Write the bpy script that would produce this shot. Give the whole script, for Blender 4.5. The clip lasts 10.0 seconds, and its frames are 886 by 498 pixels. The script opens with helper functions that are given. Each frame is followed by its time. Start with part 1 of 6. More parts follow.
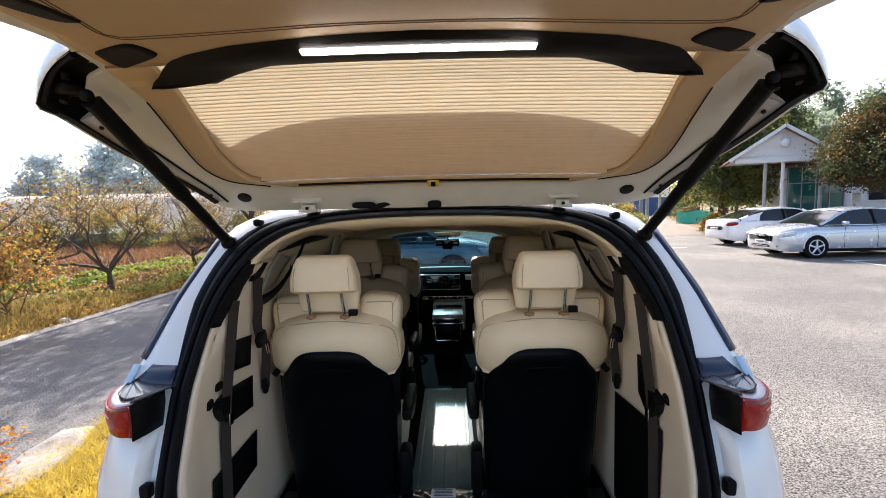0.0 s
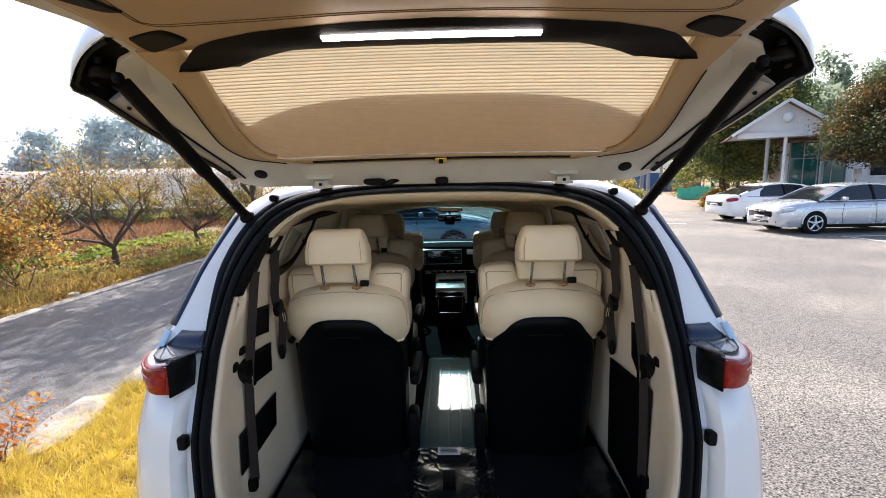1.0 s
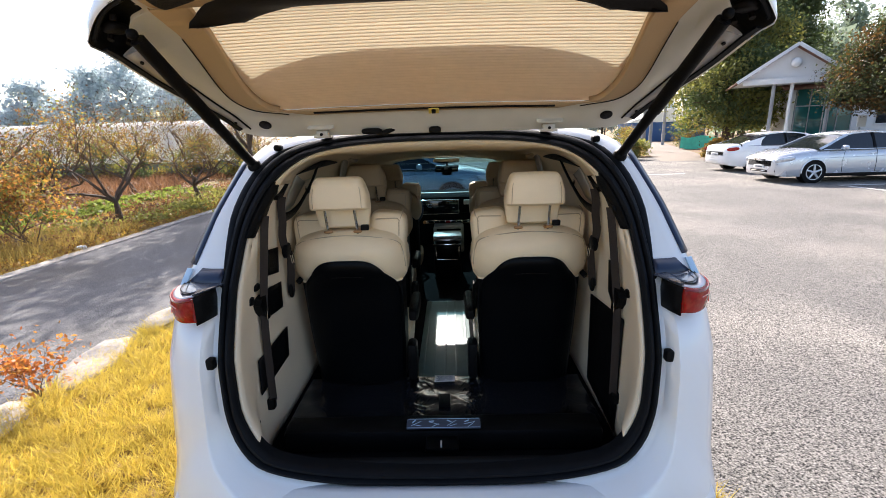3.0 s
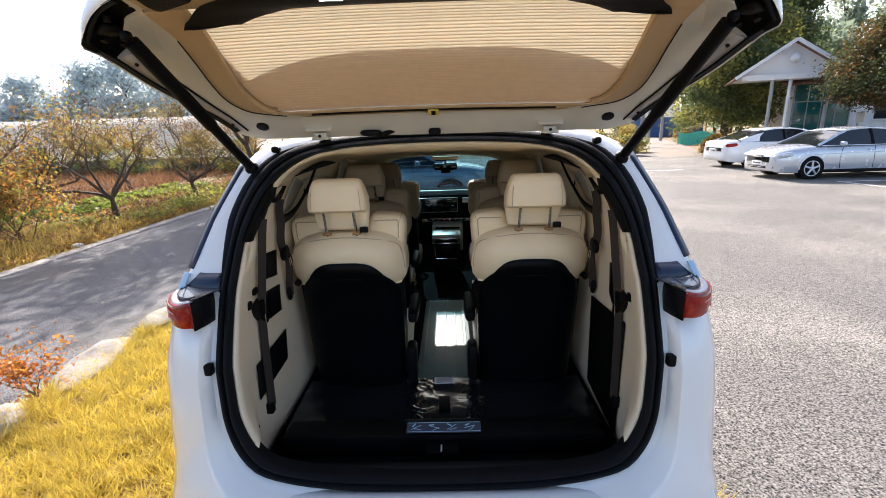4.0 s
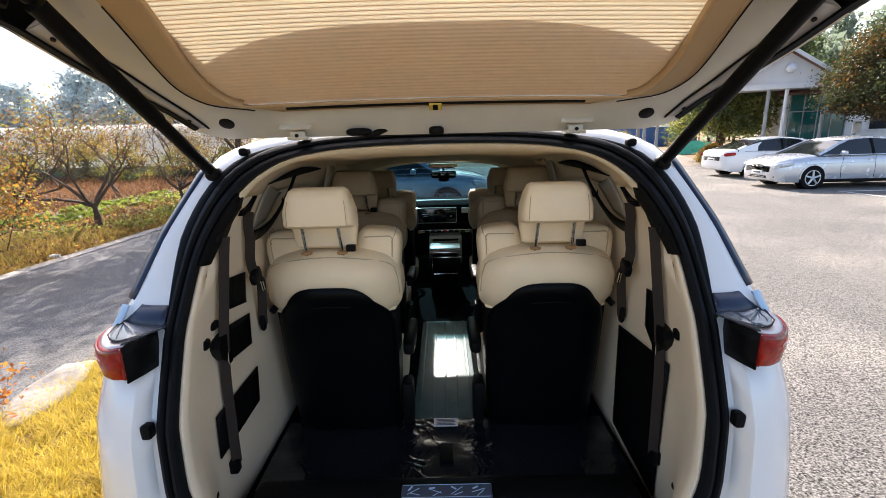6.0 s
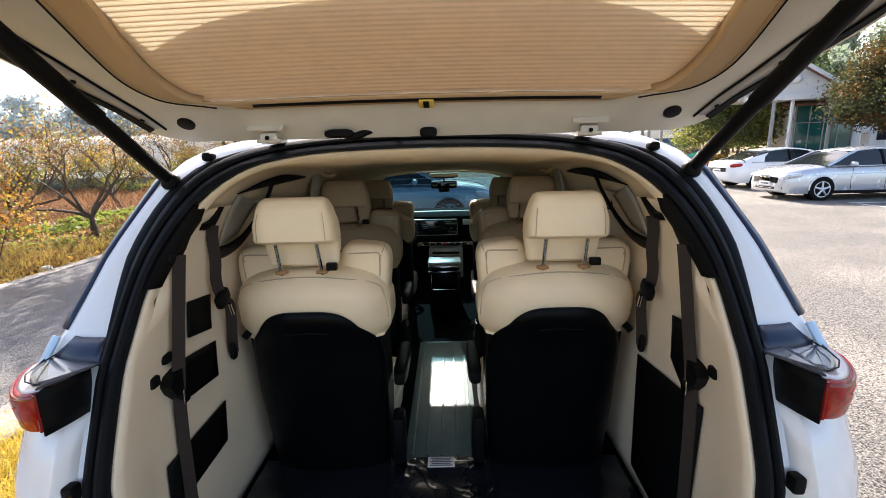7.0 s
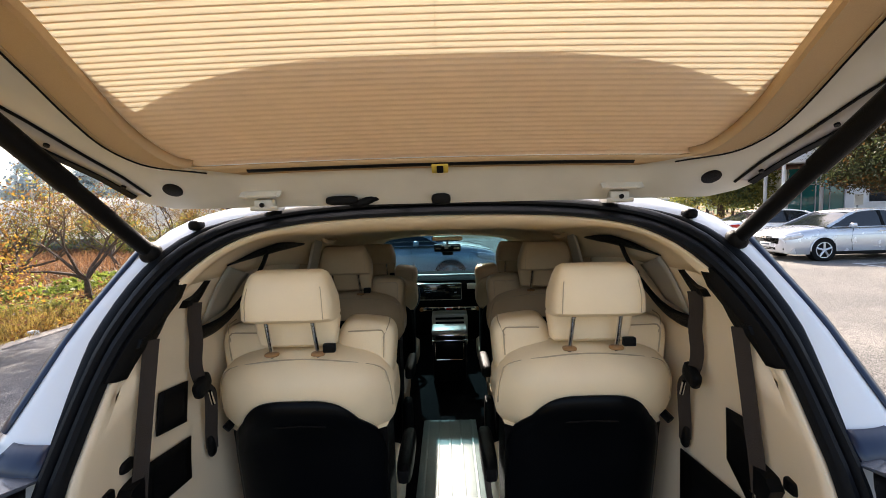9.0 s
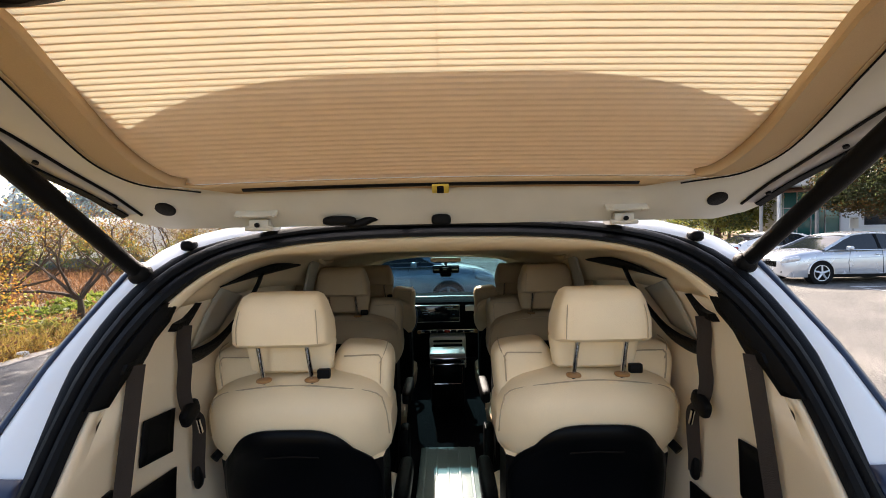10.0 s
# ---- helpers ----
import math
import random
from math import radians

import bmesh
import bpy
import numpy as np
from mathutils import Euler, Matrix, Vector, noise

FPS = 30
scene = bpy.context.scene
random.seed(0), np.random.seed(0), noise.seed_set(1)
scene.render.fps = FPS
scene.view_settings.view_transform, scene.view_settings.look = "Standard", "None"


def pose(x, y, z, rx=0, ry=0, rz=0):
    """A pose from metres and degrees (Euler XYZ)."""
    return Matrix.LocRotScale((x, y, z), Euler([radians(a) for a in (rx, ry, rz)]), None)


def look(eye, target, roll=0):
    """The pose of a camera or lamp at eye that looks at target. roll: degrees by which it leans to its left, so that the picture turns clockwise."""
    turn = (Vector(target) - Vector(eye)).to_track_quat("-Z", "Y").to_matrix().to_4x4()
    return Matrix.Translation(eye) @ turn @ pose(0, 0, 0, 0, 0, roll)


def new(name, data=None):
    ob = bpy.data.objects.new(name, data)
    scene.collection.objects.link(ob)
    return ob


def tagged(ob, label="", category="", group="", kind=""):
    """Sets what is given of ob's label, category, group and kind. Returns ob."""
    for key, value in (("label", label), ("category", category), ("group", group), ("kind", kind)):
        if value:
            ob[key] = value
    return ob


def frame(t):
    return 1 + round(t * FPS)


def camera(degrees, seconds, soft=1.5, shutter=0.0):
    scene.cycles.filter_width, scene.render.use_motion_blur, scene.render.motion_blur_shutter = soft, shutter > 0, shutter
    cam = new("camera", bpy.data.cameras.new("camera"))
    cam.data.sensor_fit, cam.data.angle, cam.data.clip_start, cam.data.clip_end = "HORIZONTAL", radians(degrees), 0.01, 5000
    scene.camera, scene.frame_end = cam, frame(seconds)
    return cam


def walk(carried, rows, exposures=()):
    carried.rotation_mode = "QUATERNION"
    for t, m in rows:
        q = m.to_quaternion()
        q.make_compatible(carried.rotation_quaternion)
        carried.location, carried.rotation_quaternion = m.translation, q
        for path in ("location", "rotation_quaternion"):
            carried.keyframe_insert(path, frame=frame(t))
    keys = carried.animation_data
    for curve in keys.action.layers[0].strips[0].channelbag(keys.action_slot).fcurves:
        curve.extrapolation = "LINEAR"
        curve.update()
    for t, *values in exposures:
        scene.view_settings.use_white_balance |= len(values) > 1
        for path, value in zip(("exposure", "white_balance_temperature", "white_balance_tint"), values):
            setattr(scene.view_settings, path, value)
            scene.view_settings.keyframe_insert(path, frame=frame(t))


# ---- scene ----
cam = camera(88.9, 10.0, soft=0.5)
PATH = [
    (0, (0.059, -1.193, 1.687), (0.02, 0.799, 1.507), -1.2),
    (0.5, (0.027, -1.234, 1.689), (-0.009, 0.752, 1.456), -1.2),
    (1, (0.034, -1.288, 1.69), (-0.006, 0.691, 1.404), -1.2),
    (1.5, (0.058, -1.357, 1.69), (0.014, 0.612, 1.346), -1.3),
    (2, (0.065, -1.419, 1.682), (0.019, 0.539, 1.28), -1.4),
    (2.5, (0.064, -1.446, 1.671), (0.018, 0.501, 1.216), -1.6),
    (4, (0.054, -1.422, 1.704), (0.018, 0.512, 1.197), -1.7),
    (4.5, (0.042, -1.353, 1.703), (0.018, 0.582, 1.197), -1.6),
    (5, (0.012, -1.283, 1.687), (-0.002, 0.654, 1.19), -1.5),
    (5.5, (0.012, -1.204, 1.682), (0.002, 0.736, 1.198), -1.5),
    (7, (0.052, -0.89, 1.649), (0.025, 1.064, 1.224), -1.4),
    (7.5, (0.032, -0.828, 1.646), (0.002, 1.136, 1.27), -1.5),
    (8, (0.016, -0.785, 1.651), (-0.012, 1.191, 1.34), -1.5),
    (8.5, (0.018, -0.753, 1.656), (-0.006, 1.233, 1.419), -1.4),
    (9, (0.013, -0.73, 1.669), (-0.006, 1.263, 1.504), -1.4),
    (9.5, (0.013, -0.718, 1.674), (-0.001, 1.278, 1.56), -1.1),
    (10, (0.007, -0.696, 1.669), (0.0, 1.303, 1.597), -1.1),
]
walk(cam, [(t, look(eye, target, roll)) for t, eye, target, roll in PATH], exposures=[(0, 1.24, 6600, 15), (2.5, 1.27, 6600, 15), (5.0, 1.20, 6650, 15), (7.5, 1.53, 6950, 15), (10, 1.46, 7150, 16)])

# ---- light ----
SUN_AZ, SUN_EL = -6.0, 34.0
sun_dir = Vector((math.sin(radians(SUN_AZ)) * math.cos(radians(SUN_EL)), math.cos(radians(SUN_AZ)) * math.cos(radians(SUN_EL)), math.sin(radians(SUN_EL))))
world = bpy.data.worlds.new("sky")
scene.world = world
world.use_nodes = True
wn = world.node_tree
sky = wn.nodes.new("ShaderNodeTexSky")
sky.sky_type = "NISHITA"
sky.sun_disc = False
sky.sun_elevation = radians(SUN_EL)
sky.sun_rotation = radians(SUN_AZ)
sky.air_density, sky.dust_density, sky.ozone_density = 1.0, 2.5, 1.0
wn.links.new(sky.outputs[0], wn.nodes["Background"].inputs[0])
wn.nodes["Background"].inputs[1].default_value = 0.138
sun = new("sun", bpy.data.lights.new("sun", "SUN"))
sun.data.energy, sun.data.angle, sun.data.color = 5.0, radians(0.6), (1.0, 0.955, 0.885)
sun.matrix_world = look(sun_dir * 60, (0, 0, 0))

# ---- materials ----
def mat(name, color, rough=0.6, metal=0.0, var=0.12, scale=8.0, fine=0.0, bump=0.0, bump_scale=120.0, coat=0.0, trans=0.0, ior=1.45, alpha=1.0,
        emit=0.0, spec=0.5, rand=0.0, second=None, second_scale=1.5, second_at=(0.45, 0.62), subsurface=0.0, stretch=(1, 1, 1), island=0.0):
    m = bpy.data.materials.new(name)
    m.use_nodes = True
    n, l = m.node_tree.nodes, m.node_tree.links
    b = n["Principled BSDF"]
    b.inputs["Base Color"].default_value = (*color, 1)
    b.inputs["Roughness"].default_value = rough
    b.inputs["Metallic"].default_value = metal
    b.inputs["Specular IOR Level"].default_value = spec
    b.inputs["Coat Weight"].default_value = coat
    b.inputs["Coat Roughness"].default_value = 0.06
    b.inputs["Transmission Weight"].default_value = trans
    b.inputs["IOR"].default_value = ior
    b.inputs["Alpha"].default_value = alpha
    if emit:
        b.inputs["Emission Color"].default_value = (*color, 1)
        b.inputs["Emission Strength"].default_value = emit
    if trans or emit:
        return m
    co = n.new("ShaderNodeTexCoord")
    mp = n.new("ShaderNodeMapping")
    mp.inputs["Scale"].default_value = stretch
    l.new(co.outputs["Object"], mp.inputs[0])
    big = n.new("ShaderNodeTexNoise")
    big.inputs["Scale"].default_value, big.inputs["Detail"].default_value = scale, 4
    l.new(mp.outputs[0], big.inputs["Vector"])
    small = n.new("ShaderNodeTexNoise")
    small.inputs["Scale"].default_value, small.inputs["Detail"].default_value = bump_scale, 3
    l.new(mp.outputs[0], small.inputs["Vector"])
    base = n.new("ShaderNodeRGB")
    base.outputs[0].default_value = (*color, 1)
    cur = base.outputs[0]
    if second:
        s = n.new("ShaderNodeTexNoise")
        s.inputs["Scale"].default_value, s.inputs["Detail"].default_value = second_scale, 6
        l.new(mp.outputs[0], s.inputs["Vector"])
        r = n.new("ShaderNodeMapRange")
        r.inputs[1].default_value, r.inputs[2].default_value = second_at
        l.new(s.outputs[0], r.inputs[0])
        mx = n.new("ShaderNodeMix")
        mx.data_type = "RGBA"
        mx.inputs[7].default_value = (*second, 1)
        l.new(r.outputs[0], mx.inputs[0])
        l.new(cur, mx.inputs[6])
        cur = mx.outputs[2]
    hsv = n.new("ShaderNodeHueSaturation")
    a = n.new("ShaderNodeMapRange")
    a.inputs[1].default_value, a.inputs[2].default_value, a.inputs[3].default_value, a.inputs[4].default_value = 0.25, 0.75, 1 - var, 1 + var
    l.new(big.outputs[0], a.inputs[0])
    value = a.outputs[0]
    if fine:
        c = n.new("ShaderNodeMapRange")
        c.inputs[1].default_value, c.inputs[2].default_value, c.inputs[3].default_value, c.inputs[4].default_value = 0.3, 0.7, 1 - fine, 1 + fine
        l.new(small.outputs[0], c.inputs[0])
        mu = n.new("ShaderNodeMath")
        mu.operation = "MULTIPLY"
        l.new(value, mu.inputs[0]), l.new(c.outputs[0], mu.inputs[1])
        value = mu.outputs[0]
    if rand or island:
        if island:
            src = n.new("ShaderNodeNewGeometry").outputs["Random Per Island"]
        else:
            src = n.new("ShaderNodeObjectInfo").outputs["Random"]
        c = n.new("ShaderNodeMapRange")
        c.inputs[3].default_value, c.inputs[4].default_value = 1 - max(rand, island), 1 + max(rand, island)
        l.new(src, c.inputs[0])
        mu = n.new("ShaderNodeMath")
        mu.operation = "MULTIPLY"
        l.new(value, mu.inputs[0]), l.new(c.outputs[0], mu.inputs[1])
        value = mu.outputs[0]
        h = n.new("ShaderNodeMapRange")
        h.inputs[3].default_value, h.inputs[4].default_value = 0.5 - 0.05 * max(rand, island), 0.5 + 0.05 * max(rand, island)
        l.new(src, h.inputs[0]), l.new(h.outputs[0], hsv.inputs["Hue"])
    l.new(value, hsv.inputs["Value"])
    l.new(cur, hsv.inputs["Color"])
    l.new(hsv.outputs[0], b.inputs["Base Color"])
    rr = n.new("ShaderNodeMapRange")
    rr.inputs[3].default_value, rr.inputs[4].default_value = max(rough - 0.08, 0.02), min(rough + 0.08, 1)
    l.new(big.outputs[0], rr.inputs[0]), l.new(rr.outputs[0], b.inputs["Roughness"])
    if bump:
        bp = n.new("ShaderNodeBump")
        bp.inputs["Strength"].default_value, bp.inputs["Distance"].default_value = bump, 0.01
        l.new(small.outputs[0], bp.inputs["Height"]), l.new(bp.outputs[0], b.inputs["Normal"])
    return m


def leafy(name, color, through_color, rand=0.35, rough=0.6, **more):
    """Leaves that let light through."""
    m = mat(name, color, rough, var=0.15, scale=3, island=rand, **more)
    n, l = m.node_tree.nodes, m.node_tree.links
    b, out = n["Principled BSDF"], n["Material Output"]
    tr = n.new("ShaderNodeBsdfTranslucent")
    tr.inputs[0].default_value = (*through_color, 1)
    mx = n.new("ShaderNodeMixShader")
    mx.inputs[0].default_value = 0.45
    l.new(b.outputs[0], mx.inputs[1]), l.new(tr.outputs[0], mx.inputs[2]), l.new(mx.outputs[0], out.inputs[0])
    return m


def sheer(name, color, through_color, share):
    """Cloth or film that lets part of the light through."""
    m = mat(name, color, 0.7, var=0.04, scale=30, bump=0.1, bump_scale=400)
    n, l = m.node_tree.nodes, m.node_tree.links
    tr = n.new("ShaderNodeBsdfTranslucent")
    tr.inputs[0].default_value = (*through_color, 1)
    mx = n.new("ShaderNodeMixShader")
    mx.inputs[0].default_value = share
    l.new(n["Principled BSDF"].outputs[0], mx.inputs[1]), l.new(tr.outputs[0], mx.inputs[2])
    l.new(mx.outputs[0], n["Material Output"].inputs[0])
    return m


M_WHITE = mat("white_car_paint", (0.85, 0.86, 0.87), 0.25, var=0.02, scale=2, coat=1.0)
M_SILVER = mat("silver_car_paint", (0.66, 0.68, 0.72), 0.26, metal=0.45, var=0.04, scale=3, coat=0.9)
M_FRONTCAR = mat("grey_blue_car_paint", (0.45, 0.50, 0.56), 0.3, metal=0.4, var=0.03, scale=3, coat=0.8)
M_RUBBER = mat("black_rubber", (0.006, 0.007, 0.009), 0.5, spec=0.12, var=0.2, scale=20, bump=0.15, bump_scale=300)
M_BLACK = mat("black_plastic", (0.005, 0.005, 0.0055), 0.45, spec=0.11, var=0.2, scale=10, bump=0.2, bump_scale=600)
M_GLOSS = mat("gloss_black", (0.0025, 0.003, 0.004), 0.34, spec=0.10, var=0.1, scale=5)
M_TRIMD = mat("dark_brown_plastic", (0.008, 0.0065, 0.006), 0.5, spec=0.12, var=0.2, scale=10, bump=0.2, bump_scale=500)
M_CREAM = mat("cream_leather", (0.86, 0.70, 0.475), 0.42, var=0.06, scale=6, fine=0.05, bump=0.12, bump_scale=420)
# The cream leather again, darkened for the shade deeper in the cabin.
M_CREAM_SHADED = mat("shaded_cream_leather", (0.55, 0.41, 0.255), 0.5, var=0.08, scale=6, bump=0.12, bump_scale=420)
M_STITCH = mat("beige_thread", (0.50, 0.39, 0.26), 0.8, var=0.1, scale=60)
M_SEAM = mat("brown_thread", (0.13, 0.085, 0.045), 0.8, var=0.1, scale=60)
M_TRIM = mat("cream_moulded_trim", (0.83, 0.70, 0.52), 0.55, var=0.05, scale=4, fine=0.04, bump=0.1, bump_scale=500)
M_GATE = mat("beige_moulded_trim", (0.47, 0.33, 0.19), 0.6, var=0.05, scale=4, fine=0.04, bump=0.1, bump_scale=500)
M_LINER = mat("beige_headliner", (0.78, 0.64, 0.45), 0.9, var=0.06, scale=5, fine=0.06, bump=0.2, bump_scale=500)
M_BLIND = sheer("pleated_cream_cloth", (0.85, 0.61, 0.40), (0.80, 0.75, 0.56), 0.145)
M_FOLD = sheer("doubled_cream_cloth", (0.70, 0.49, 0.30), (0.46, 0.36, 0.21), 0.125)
M_SHADE = sheer("grey_roller_cloth", (0.50, 0.47, 0.40), (0.45, 0.42, 0.36), 0.3)
M_BELT = mat("brown_webbing", (0.032, 0.023, 0.019), 0.75, var=0.15, scale=30, bump=0.4, bump_scale=500)
M_CHROME = mat("chrome", (0.75, 0.75, 0.75), 0.12, metal=1.0, var=0.03, scale=10)
M_STEEL = mat("painted_steel", (0.60, 0.575, 0.51), 0.4, var=0.05, scale=12)
M_PLATE = mat("grey_painted_plate", (0.40, 0.375, 0.36), 0.45, var=0.06, scale=12)
M_DASH = mat("dull_black_dash_skin", (0.006, 0.006, 0.007), 0.9, spec=0.06, var=0.2, scale=20, bump=0.3, bump_scale=400)
M_WOODCAP = mat("brown_plastic_cap", (0.35, 0.18, 0.07), 0.4, var=0.1, scale=20)
M_RED = mat("red_lamp_lens", (0.30, 0.006, 0.006), 0.24, var=0.35, scale=45, coat=0.0, spec=0.22, second=(0.33, 0.035, 0.02), second_scale=30)
M_REDD = mat("dark_red_lens", (0.20, 0.004, 0.004), 0.2, var=0.2, scale=25, coat=0.2)
M_REDL = mat("bright_red_guide", (0.55, 0.10, 0.07), 0.2, var=0.1, coat=0.5)
# Pale grey holds the sky's reflection on the lens's upward face.
M_LENSTOP = mat("sky_pale_lens_top", (0.62, 0.55, 0.56), 0.2, var=0.05, coat=0.5)
M_SHELF = mat("grey_glossy_trim", (0.045, 0.055, 0.075), 0.25, var=0.1, scale=8, coat=0.6)
M_FILM = mat("blue_protective_film", (0.42, 0.60, 0.78), 0.35, var=0.08, scale=20, coat=0.4)
M_NAVY = mat("dark_blue_glossy_trim", (0.012, 0.025, 0.06), 0.32, var=0.15, scale=8, coat=0.2)
M_LED = mat("led_strip", (1.0, 0.97, 0.92), emit=9.0)
M_SCREEN = mat("display_glass", (0.012, 0.014, 0.02), 0.08, var=0.1, scale=5, coat=0.8)
M_CARPET = mat("black_carpet", (0.004, 0.0045, 0.006), 0.95, spec=0.05, var=0.3, scale=30, bump=0.5, bump_scale=700)
M_FLOORM = mat("grey_green_vinyl_floor", (0.07, 0.13, 0.13), 0.38, spec=0.45, var=0.15, scale=15, fine=0.06, bump=0.15, bump_scale=300)
M_PAPER = mat("white_printed_label", (0.75, 0.75, 0.73), 0.6, var=0.03, scale=10)
M_INK = mat("grey_ink", (0.12, 0.13, 0.16), 0.7, var=0.05, scale=10)
M_BLUELBL = mat("pale_blue_print", (0.045, 0.06, 0.09), 0.35, var=0.05, scale=10)


def glass(name, color, gloss=0.07):
    """A thin pane: tinted and clear, with a faint mirror."""
    m = bpy.data.materials.new(name)
    m.use_nodes = True
    n, l = m.node_tree.nodes, m.node_tree.links
    clear, shine, mx = n.new("ShaderNodeBsdfTransparent"), n.new("ShaderNodeBsdfGlossy"), n.new("ShaderNodeMixShader")
    clear.inputs[0].default_value = (*color, 1)
    shine.inputs["Roughness"].default_value = 0.02
    mx.inputs[0].default_value = gloss
    l.new(clear.outputs[0], mx.inputs[1]), l.new(shine.outputs[0], mx.inputs[2]), l.new(mx.outputs[0], n["Material Output"].inputs[0])
    return m


M_GLASS = glass("clear_glass", (0.92, 0.96, 0.95))
M_TINT = mat("tinted_glass", (0.012, 0.016, 0.02), 0.05, var=0.05, scale=2, coat=0.5)
M_WIND = glass("tinted_windscreen_glass", (0.32, 0.47, 0.52), 0.05)
M_ASPHALT = mat("worn_asphalt", (0.142, 0.133, 0.122), 0.85, var=0.16, scale=0.7, fine=1.3, bump=1.0, bump_scale=95, second=(0.19, 0.175, 0.155), second_scale=0.35)
M_ROAD = mat("smooth_asphalt_road", (0.125, 0.125, 0.13), 0.8, var=0.12, scale=1.2, fine=0.9, bump=0.7, bump_scale=90, second=(0.13, 0.125, 0.12), second_scale=0.8)
M_SOIL = mat("dry_field_soil", (0.20, 0.115, 0.06), 0.95, var=0.3, scale=1.2, fine=0.35, bump=0.9, bump_scale=12, second=(0.17, 0.14, 0.05), second_scale=0.7)
M_PAINTLINE = mat("worn_white_line_paint", (0.65, 0.64, 0.62), 0.8, var=0.2, scale=10, fine=0.15, bump=0.3)
M_STONE = mat("pale_kerb_stone", (0.34, 0.31, 0.28), 0.9, var=0.25, scale=5, fine=0.2, bump=0.9, bump_scale=30, rand=0.15)


# ---- shapes ----
def part(name, bm, material, parent=None, label="", smooth=True, mods=()):
    me = bpy.data.meshes.new(name)
    bmesh.ops.recalc_face_normals(bm, faces=bm.faces)
    if smooth:
        for f in bm.faces:
            f.smooth = True
        for e in bm.edges:
            if len(e.link_faces) == 2 and e.calc_face_angle() > radians(40):
                e.smooth = False
    bm.to_mesh(me)
    bm.free()
    me.materials.append(material)
    ob = new(name, me)
    if parent:
        ob.parent = parent
    if label:
        ob["label"] = label
    for kind, value in mods:
        if kind == "solid":
            md = ob.modifiers.new("thickness", "SOLIDIFY")
            md.thickness, md.offset = value, -1 if value > 0 else 1
            md.thickness = abs(value)
        if kind == "bevel":
            md = ob.modifiers.new("edges", "BEVEL")
            md.width, md.segments, md.limit_method = value, 2, "ANGLE"
        if kind == "sub":
            md = ob.modifiers.new("smooth", "SUBSURF")
            md.levels = md.render_levels = value
    return ob


def thing(name, at, label, category, group="", kind="", turn=0):
    e = new(name)
    e.empty_display_size = 0.1
    e.matrix_world = pose(*at, 0, 0, turn)
    return tagged(e, label, category, group, kind)


def sheet(rows, closed=False, bm=None):
    """Quads between rows of points."""
    bm = bm or bmesh.new()
    vs = [[bm.verts.new(p) for p in r] for r in rows]
    for a, b in zip(vs, vs[1:]):
        k = len(a)
        for i in range(k if closed else k - 1):
            j = (i + 1) % k
            bm.faces.new((a[i], a[j], b[j], b[i]))
    return bm


def loft(rows, bm=None):
    """Closed rings, capped at both ends."""
    bm = bm or bmesh.new()
    vs = [[bm.verts.new(p) for p in r] for r in rows]
    k = len(vs[0])
    for a, b in zip(vs, vs[1:]):
        for i in range(k):
            bm.faces.new((a[i], a[(i + 1) % k], b[(i + 1) % k], b[i]))
    bm.faces.new(vs[0]), bm.faces.new(vs[-1][::-1])
    return bm


def box(sx, sy, sz, at=(0, 0, 0), bev=0.0, bm=None, turn=None, seg=2):
    own = bmesh.new()
    bmesh.ops.create_cube(own, size=1, matrix=Matrix.Diagonal((sx, sy, sz, 1)))
    if bev:
        bmesh.ops.bevel(own, geom=own.edges[:], offset=min(bev, 0.45 * min(sx, sy, sz)), segments=seg, affect="EDGES", profile=0.5)
    own.transform(Matrix.Translation(at) @ (turn or Matrix()))
    return merge(own, bm)


def merge(own, bm):
    if bm is None:
        return own
    me = bpy.data.meshes.new("tmp")
    own.to_mesh(me)
    own.free()
    bm.from_mesh(me)
    bpy.data.meshes.remove(me)
    return bm


def tube(points, radius, sides=10, bm=None, flat=None):
    """A pipe along points; flat=(half width, half thickness, side axis) gives a strap."""
    pts = [Vector(p) for p in points]
    rings = []
    for i, p in enumerate(pts):
        d = (pts[min(i + 1, len(pts) - 1)] - pts[max(i - 1, 0)]).normalized()
        if flat:
            u = (Vector(flat[2]) - d * d.dot(Vector(flat[2]))).normalized()
            v = d.cross(u)
            a, b = flat[0], flat[1]
            rings.append([p + u * a + v * b, p - u * a + v * b, p - u * a - v * b, p + u * a - v * b])
        else:
            r = radius[i] if isinstance(radius, (list, tuple)) else radius
            u = d.orthogonal().normalized()
            if i and rings:
                u = (keep - d * d.dot(keep)).normalized()
            keep = u
            v = d.cross(u)
            rings.append([p + (u * math.cos(k * math.tau / sides) + v * math.sin(k * math.tau / sides)) * r for k in range(sides)])
    return loft(rings, bm)


def pillow(sx, sy, sz, at=(0, 0, 0), power=4.0, n=16, m=10, bm=None, turn=None):
    """A cushion: a rounded box with swelling sides."""
    rows = []
    e = 2.0 / power

    def w(c):
        return math.copysign(abs(c) ** e, c)
    for i in range(1, m):
        th = -math.pi / 2 + math.pi * i / m
        rows.append([(sx / 2 * w(math.cos(th)) * w(math.cos(p)), sy / 2 * w(math.cos(th)) * w(math.sin(p)), sz / 2 * w(math.sin(th)))
                     for p in (math.tau * k / n for k in range(n))])
    own = loft(rows)
    own.transform(Matrix.Translation(at) @ (turn or Matrix()))
    return merge(own, bm)


